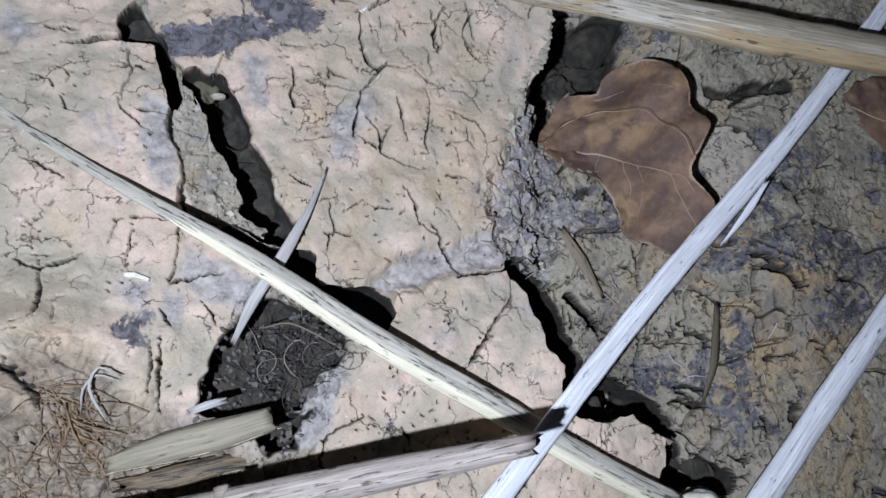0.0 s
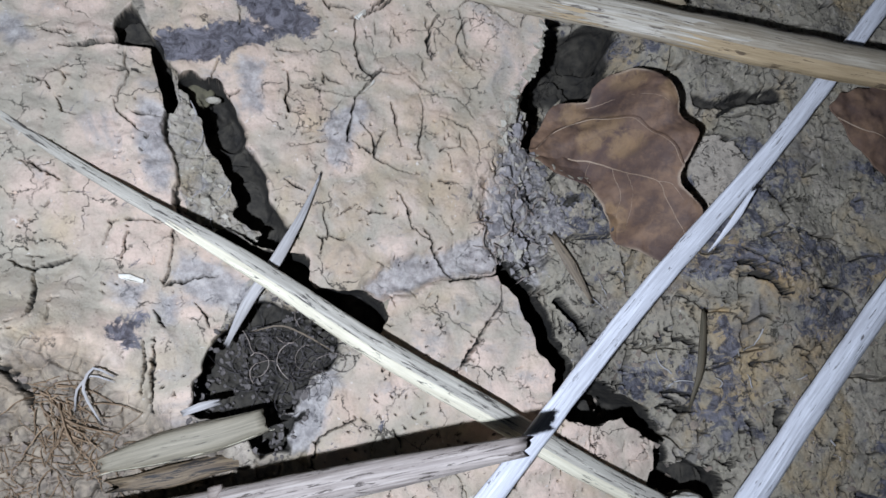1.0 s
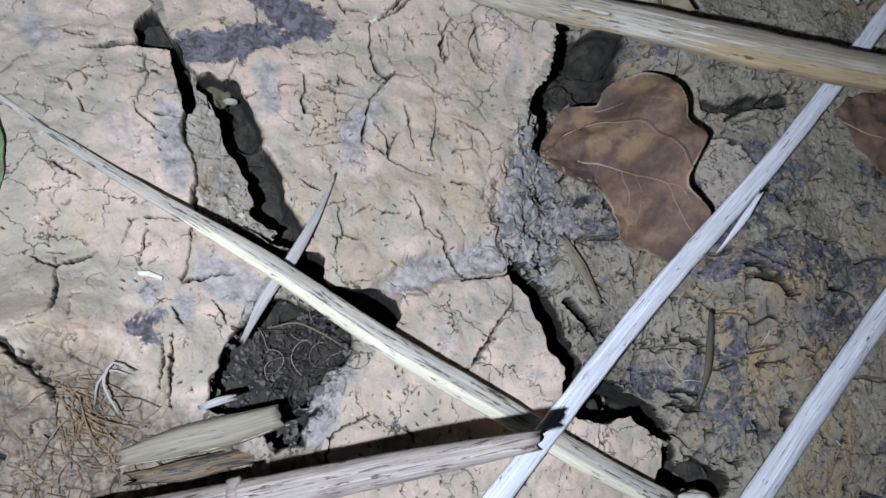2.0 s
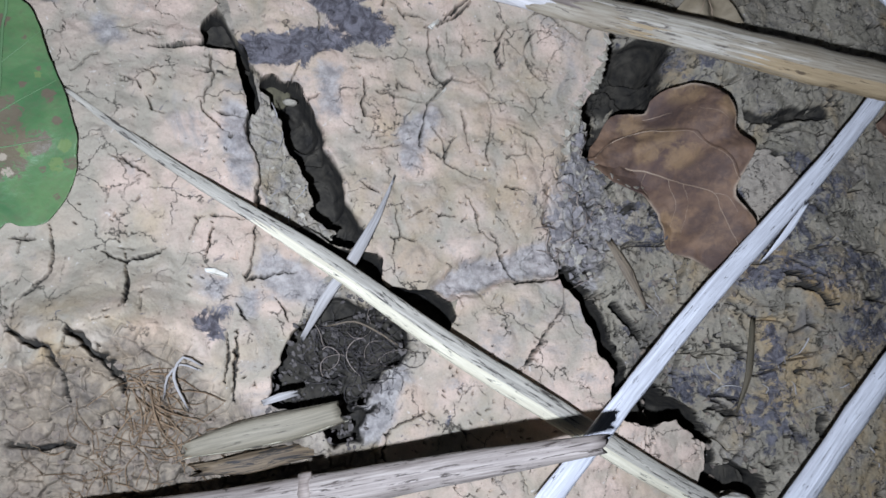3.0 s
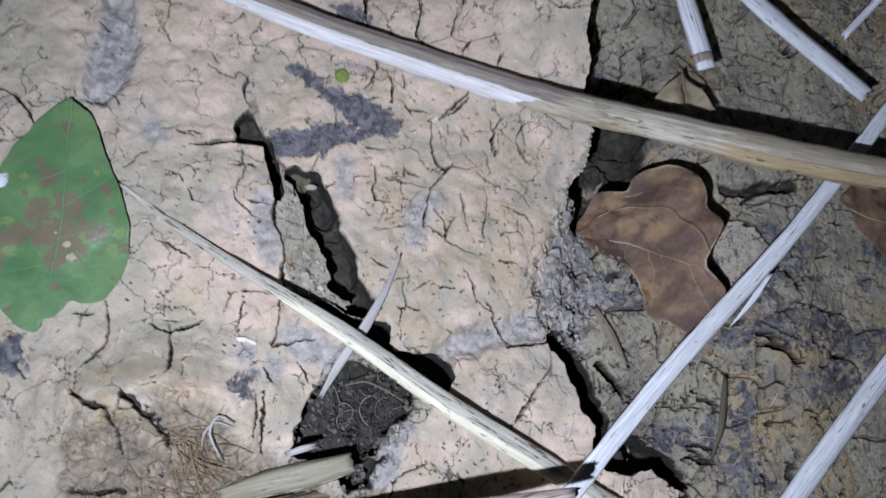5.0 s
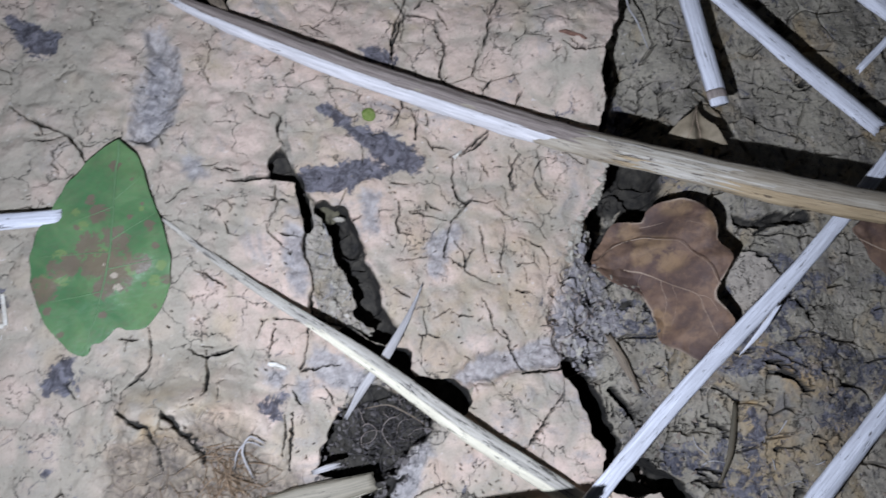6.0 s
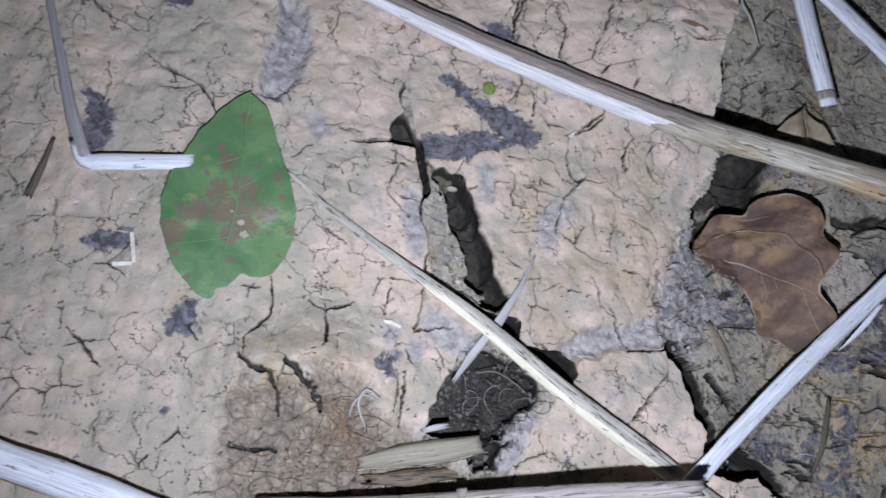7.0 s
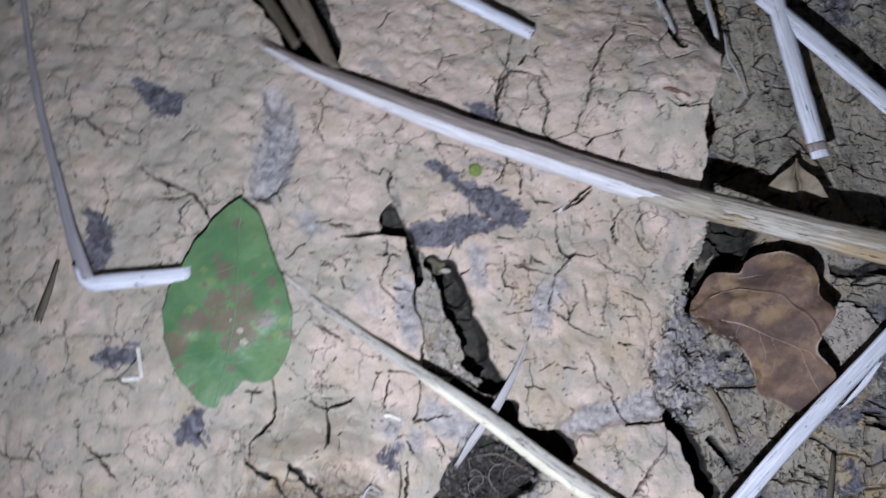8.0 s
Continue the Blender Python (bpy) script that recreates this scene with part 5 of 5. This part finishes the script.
# ---- fibres, crumbs, chips ----
def fibres(name, label, count, spot, mat, length, width, curl, seed, lift=1.5, heading=None):
    """Many thin bent roots joined in one mesh; spot(rng) gives a start in millimetres."""
    rng = np.random.default_rng(seed)
    verts, faces, grain = [], [], []
    for k in range(count):
        x, y = spot(rng)
        turn = rng.uniform(0, 2 * math.pi) if heading is None else rng.normal(heading, 0.7)
        bend = rng.normal(0, curl)
        n, long = 12, length * rng.uniform(0.5, 1.4)
        z0, rise = lift * rng.uniform(0.2, 1.6), rng.uniform(0.0, lift)
        w = width * rng.uniform(0.6, 1.3)
        for j in range(n):
            t = j / (n - 1)
            z = ground_z(x, y) + z0 + rise * math.sin(math.pi * t)
            r = 0.5 * w * (1.05 - 0.6 * t)
            nx, ny = -math.sin(turn), math.cos(turn)
            for a in range(5):
                c, s = math.cos(a * 1.2566) * r, math.sin(a * 1.2566) * r
                verts.append((x + nx * c, y + ny * c, z + s))
                grain.append((t * long + k * 7.0, a * 0.2 + k, 0))
            if j:
                b = len(verts) - 10
                faces += [(b + a, b + (a + 1) % 5, b + 5 + (a + 1) % 5, b + 5 + a) for a in range(5)]
            x, y = x + math.cos(turn) * long / n, y + math.sin(turn) * long / n
            turn += bend + rng.normal(0, 0.12)
    me = mesh_from(name, np.array(verts) * MM, np.array(faces), mat)
    give(me, "grain", np.array(grain) * MM)
    return tagged(new(name, me), label, "roots", kind="stuff")


def within(outline, pad=0.0):
    o = np.array(outline, float)

    def pick(rng):
        for _ in range(200):
            p = rng.uniform(o.min(0) - pad, o.max(0) + pad)
            if signed(p[:1], p[1:], outline, 50)[0] < pad:
                return p
        return o.mean(0)

    return pick


ROOT_SPOT = [(-5.7, 23), (5.3, 27.5), (16.8, 22.1), (15.7, 13.5), (8.8, 7.8), (0.5, 9.1), (-6.6, 14.5)]
fibres("root_tangle", "tangle of dark curled fine roots in a hollow", 80, within(ROOT_SPOT), DARK_ROOT, 11, 0.24, 0.26, 5, 1.6)
fibres("root_tangle", "few brown curled rootlets in a dark hollow", 9, within(ROOT_SPOT), GREY_STALK, 12, 0.28, 0.25, 12, 2.6)
TUFT = [(-45.6, 8), (-39.6, 8.2), (-32.7, 0.7), (-27.2, -6.8), (-34, -11.8), (-43.6, -10.7), (-51, -7.1), (-48.4, 1.6)]
fibres("root_tuft", "matted tuft of brown dry root fibres", 80, within(TUFT), ROOT, 8, 0.32, 0.10, 6, 0.8)
fibres("root_tuft", "coarse rust-brown roots fanning over low mud", 30, within([(-50, 9), (-43, 9), (-38, 3), (-41, -4), (-46, 1)]), ROOT, 11, 0.42, 0.06, 11, 1.2, -0.9)
fibres("root_tuft", "dull matted plant fibres on low mud", 80, within([(-67.5, -2.5), (-51.2, -4.7), (-34, -11.8), (-26.1, -19.1), (-32.1, -31), (-63.8, -30.7)]), ROOT, 8, 0.3, 0.12, 7, 0.8)
fibres("fibres", "few pale fibres across crumbled mud", 26, within(CRUMBLE), GREY_STALK, 8, 0.6, 0.1, 8, 1.2)
fibres("fibres", "pale rootlets crossing the deep crack", 4, within(LEDGE), PALE_GREY_STRAW, 6, 0.35, 0.03, 9, 1.2)
fibres("fibres", "few pale straw bits on damp mud", 16, within([(81.1, 50), (119.6, 43.5), (162.4, 31.7), (158.5, -15.5), (110.9, -15), (87.2, 20.7)]), PALE_GREY_STRAW, 7, 0.5, 0.05, 10, 0.9)
stalk("root", "pale looping root beside brown fibres", "root", [(-33.1, 11.4, 8), (-36.5, 12.6, 9.5), (-38.1, 9.3, 9.5), (-37.5, 6.3, 8.5), (-34.8, 1.6, 6)], [0.4, 0.6, 0.7, 0.6, 0.4], PALE_GREY_STRAW, seed=40)
stalk("root", "pale looping root beside brown fibres", "root", [(-34, 10.4, 7), (-37.2, 11, 8), (-39.6, 8, 8), (-40, 4.6, 6)], [0.3, 0.5, 0.6, 0.4], PALE_GREY_STRAW, seed=42)
stalk("root", "thin pale root arching over dark hollow", "root", [(-1.6, 23.8, -4), (3.8, 24.9, -3), (10.1, 22.7, -4), (15.2, 20.2, -6)], [0.3, 0.45, 0.45, 0.3], DULL_STALK, seed=41)


def crumbs(name, label, count, spot, mat, size, seed):
    rng = np.random.default_rng(seed)
    bm = bmesh.new()
    bmesh.ops.create_icosphere(bm, subdivisions=2, radius=1.0)
    base = np.array([v.co for v in bm.verts])
    tri = np.array([[v.index for v in f.verts] for f in bm.faces])
    bm.free()
    verts, faces = [], []
    for k in range(count):
        x, y = spot(rng)
        r = size * rng.uniform(0.35, 1.0) ** 1.6
        bulge = np.sin(base @ rng.normal(0, 2.2, 3) + rng.uniform(0, 6)) + np.sin(base @ rng.normal(0, 4, 3))
        lump = base * (1 + 0.17 * bulge[:, None] + rng.normal(0, 0.05, (len(base), 1))) * rng.uniform(0.6, 1.3, 3) * r
        a = rng.uniform(0, 6.28)
        lump = lump @ np.array([[math.cos(a), math.sin(a), 0], [-math.sin(a), math.cos(a), 0], [0, 0, 1]])
        faces.append(tri + len(base) * k)
        verts.append(lump + (x, y, ground_z(x, y) + 0.35 * r))
    me = mesh_from(name, np.concatenate(verts) * MM, np.concatenate(faces), mat, False)
    return tagged(new(name, me), label, "soil crumbs", kind="stuff")


crumbs("soil_crumbs", "grey crumbled soil along the plate edge", 45, within(CRUMBLE), GREY_CRUMB, 1.0, 51)
crumbs("soil_crumbs", "dark crumbled soil in the root hollow", 260, within(ROOT_GAP, 1.5), DARK_CRUMB, 0.7, 52)
crumbs("soil_crumbs", "scattered soil crumbs on damp mud", 130, within([(81.2, 51.6), (185, 46.3), (175.8, -21.8), (107.2, -20.7), (83.9, 23.6)]), CRUMB, 0.8, 54)
crumbs("soil_crumbs", "loose soil crumbs among brown roots", 110, within(TUFT, 6), CRUMB, 0.9, 55)


def flakes(name, label, count, spot, mat, size, seed, lift=0.6, tilt=0.35):
    """Thin angular flakes of dry mud, tilted at random and joined in one mesh."""
    rng = np.random.default_rng(seed)
    verts, faces = [], []
    for k in range(count):
        x, y = spot(rng)
        r = size * rng.uniform(0.3, 1.0) ** 1.3
        turn = np.sort(rng.uniform(0, 2 * math.pi, 3)) * 0.5 + np.arange(6)[::2] * math.pi / 3
        turn = np.sort(np.r_[turn, rng.uniform(0, 2 * math.pi, 3)])
        rim = np.c_[np.cos(turn) * rng.uniform(0.7, 1.5), np.sin(turn), np.zeros(6)] * r * rng.uniform(0.75, 1.1, (6, 1))
        a = rng.uniform(0, 2 * math.pi)
        rim = rim @ np.array([[math.cos(a), math.sin(a), 0], [-math.sin(a), math.cos(a), 0], [0, 0, 1]])
        rim[:, 2] = rim[:, 0] * rng.normal(0, tilt) + rim[:, 1] * rng.normal(0, tilt)
        thick = rng.uniform(0.25, 0.6) * min(1.0, r)
        at = np.array((x, y, ground_z(x, y) + lift * rng.uniform(0.3, 1.3)))
        b = 14 * k
        verts.append(np.vstack([rim + at, rim * 0.94 + at - (0, 0, thick), at + (0, 0, 0.12 * r), at - (0, 0, thick)]))
        for j in range(6):
            i = (j + 1) % 6
            faces += [(b + j, b + i, b + 12), (b + 6 + i, b + 6 + j, b + 13), (b + j, b + 6 + j, b + i), (b + i, b + 6 + j, b + 6 + i)]
    me = mesh_from(name, np.concatenate(verts) * MM, np.array(faces), mat, False)
    return tagged(new(name, me), label, "mud flakes", kind="stuff")


SHELF = [(72.5, 112), (72.8, 101), (69.8, 95), (66.6, 89.5), (64.6, 84), (62.8, 76), (58, 76), (61, 86), (66, 95), (70, 104), (70.5, 112)]
flakes("mud_flakes", "grey angular flakes piled on the crumbled edge", 210, within(CRUMBLE), GREY_CRUMB, 1.9, 81)
flakes("mud_flakes", "pale dry flakes along the broken plate edge", 90, within(SHELF, 0.6), PALE_FLAKE, 1.6, 82)
flakes("mud_flakes", "pale dry flakes among grey crumbs", 50, within(CRUMBLE), PALE_FLAKE, 1.5, 83)
flakes("mud_flakes", "loose tan flakes beside the deep crack", 34, within(LEDGE), PALE_FLAKE, 1.3, 84, 0.3)
flakes("mud_flakes", "dark flakes around the root hollow", 70, within(ROOT_GAP, 1.0), DARK_CRUMB, 1.3, 85, 0.5)
flakes("mud_flakes", "small tan flakes strewn over damp mud", 150, within([(81, 51), (96, 46), (120, 58), (160, 60), (178, 30), (170, -20), (107, -20), (84, 23)]), CRUMB, 1.3, 86, 0.2)
flakes("mud_flakes", "brown plant crumbs matted on low ground", 150, within(DULL_GROUND), CRUMB, 1.2, 87, 0.3)


def lump(name, label, category, at, size, mat, seed, flat=0.6):
    bm = bmesh.new()
    bmesh.ops.create_icosphere(bm, subdivisions=4, radius=1.0)
    for v in bm.verts:
        v.co *= 1 + 0.16 * noise.noise(v.co * 1.7 + Vector((seed, 0, 0))) + 0.05 * noise.noise(v.co * 6 + Vector((0, seed, 0)))
        v.co = Vector((v.co.x * size[0], v.co.y * size[1], v.co.z * size[0] * flat)) * MM
    me = bpy.data.meshes.new(name)
    bm.to_mesh(me)
    bm.free()
    me.polygons.foreach_set("use_smooth", np.ones(len(me.polygons), bool))
    me.materials.append(mat)
    ob = tagged(new(name, me), label, category)
    ob.location = Vector(at) * MM
    return ob


def flat_chip(name, label, outline, high, mat, seed):
    """A small thin chip over an outline, lying on the mud."""
    o = np.array(outline, float)
    bm = bmesh.new()
    top = [bm.verts.new((x * MM, y * MM, (ground_z(x, y) + high) * MM)) for x, y in o]
    low = [bm.verts.new((x * MM, y * MM, (ground_z(x, y) + high - 0.7) * MM)) for x, y in o]
    bm.faces.new(top)
    bm.faces.new(low[::-1])
    for a in range(len(o)):
        b = (a + 1) % len(o)
        bm.faces.new((top[a], low[a], low[b], top[b]))
    bmesh.ops.bevel(bm, geom=bm.edges[:], offset=0.00015, segments=1, affect="EDGES")
    me = bpy.data.meshes.new(name)
    bm.to_mesh(me)
    bm.free()
    me.materials.append(mat)
    return tagged(new(name, me), label, "chip")


lump("stone", "white crumbly lump of chalky stone", "stone", (108, -23.4, 2), (7.8, 8.4), CHALK, 3)
flat_chip("chip", "white flake of straw skin on crust", [(-34.2, 34.8), (-31.7, 34.9), (-28.4, 33.8), (-28.6, 32.9), (-31.6, 33.2), (-33.9, 33.9)], 1.4, CHALK, 1)
stalk("straw_shard", "short white straw shard at the hollow edge", "straw", [(-17.2, 3.4, 2.5), (-13.8, 4.8, 3), (-10, 6, 2)], [1.4, 2.0, 1.5], PALE_GREY_STRAW, seed=24, flat=0.25, ragged=1)
lump("clod", "olive soil clod stuck in the crack head", "clod", (-20, 89.5, -13), (3.6, 5.2), CLOD, 5)
lump("stone", "pale chalky bit below an olive clod", "stone", (-16.8, 85.6, -11), (2.0, 1.0), PALE_FLAKE, 9)
flat_chip("chip", "reddish brown sliver of bark on tan crust", [(49.5, 150), (52, 150.6), (57, 148.6), (59, 147.4), (55, 147.4)], 0.8, BARK, 8)
flat_chip("chip", "tiny white chip beside a crack", [(18.5, 107.3), (21.4, 109.9), (22.6, 109.2), (19.7, 106.6)], 1.2, CHALK, 3)
flat_chip("chip", "tiny white chip in a crack", [(21.3, 86.5), (21.9, 88.5), (24.5, 90.5), (24.6, 89.6), (22.8, 87.6)], 1.2, CHALK, 4)
flat_chip("chip", "thin white sliver of peeled skin on crust", [(-113.6, 49), (-112.4, 49.3), (-111, 45), (-109.6, 40), (-110.8, 39.6), (-112, 44)], 1.2, CHALK, 5)
flat_chip("chip", "thin white sliver of peeled skin on crust", [(-116.6, 39.3), (-110.8, 40.2), (-110.6, 39), (-116.2, 38)], 1.2, CHALK, 6)
lump("moss_tuft", "tiny green moss speck on crust", "moss", (-10.3, 119.5, ground_z(-10.3, 119.5) + 0.2), (2.2, 2.4), MOSS, 7, 0.32)
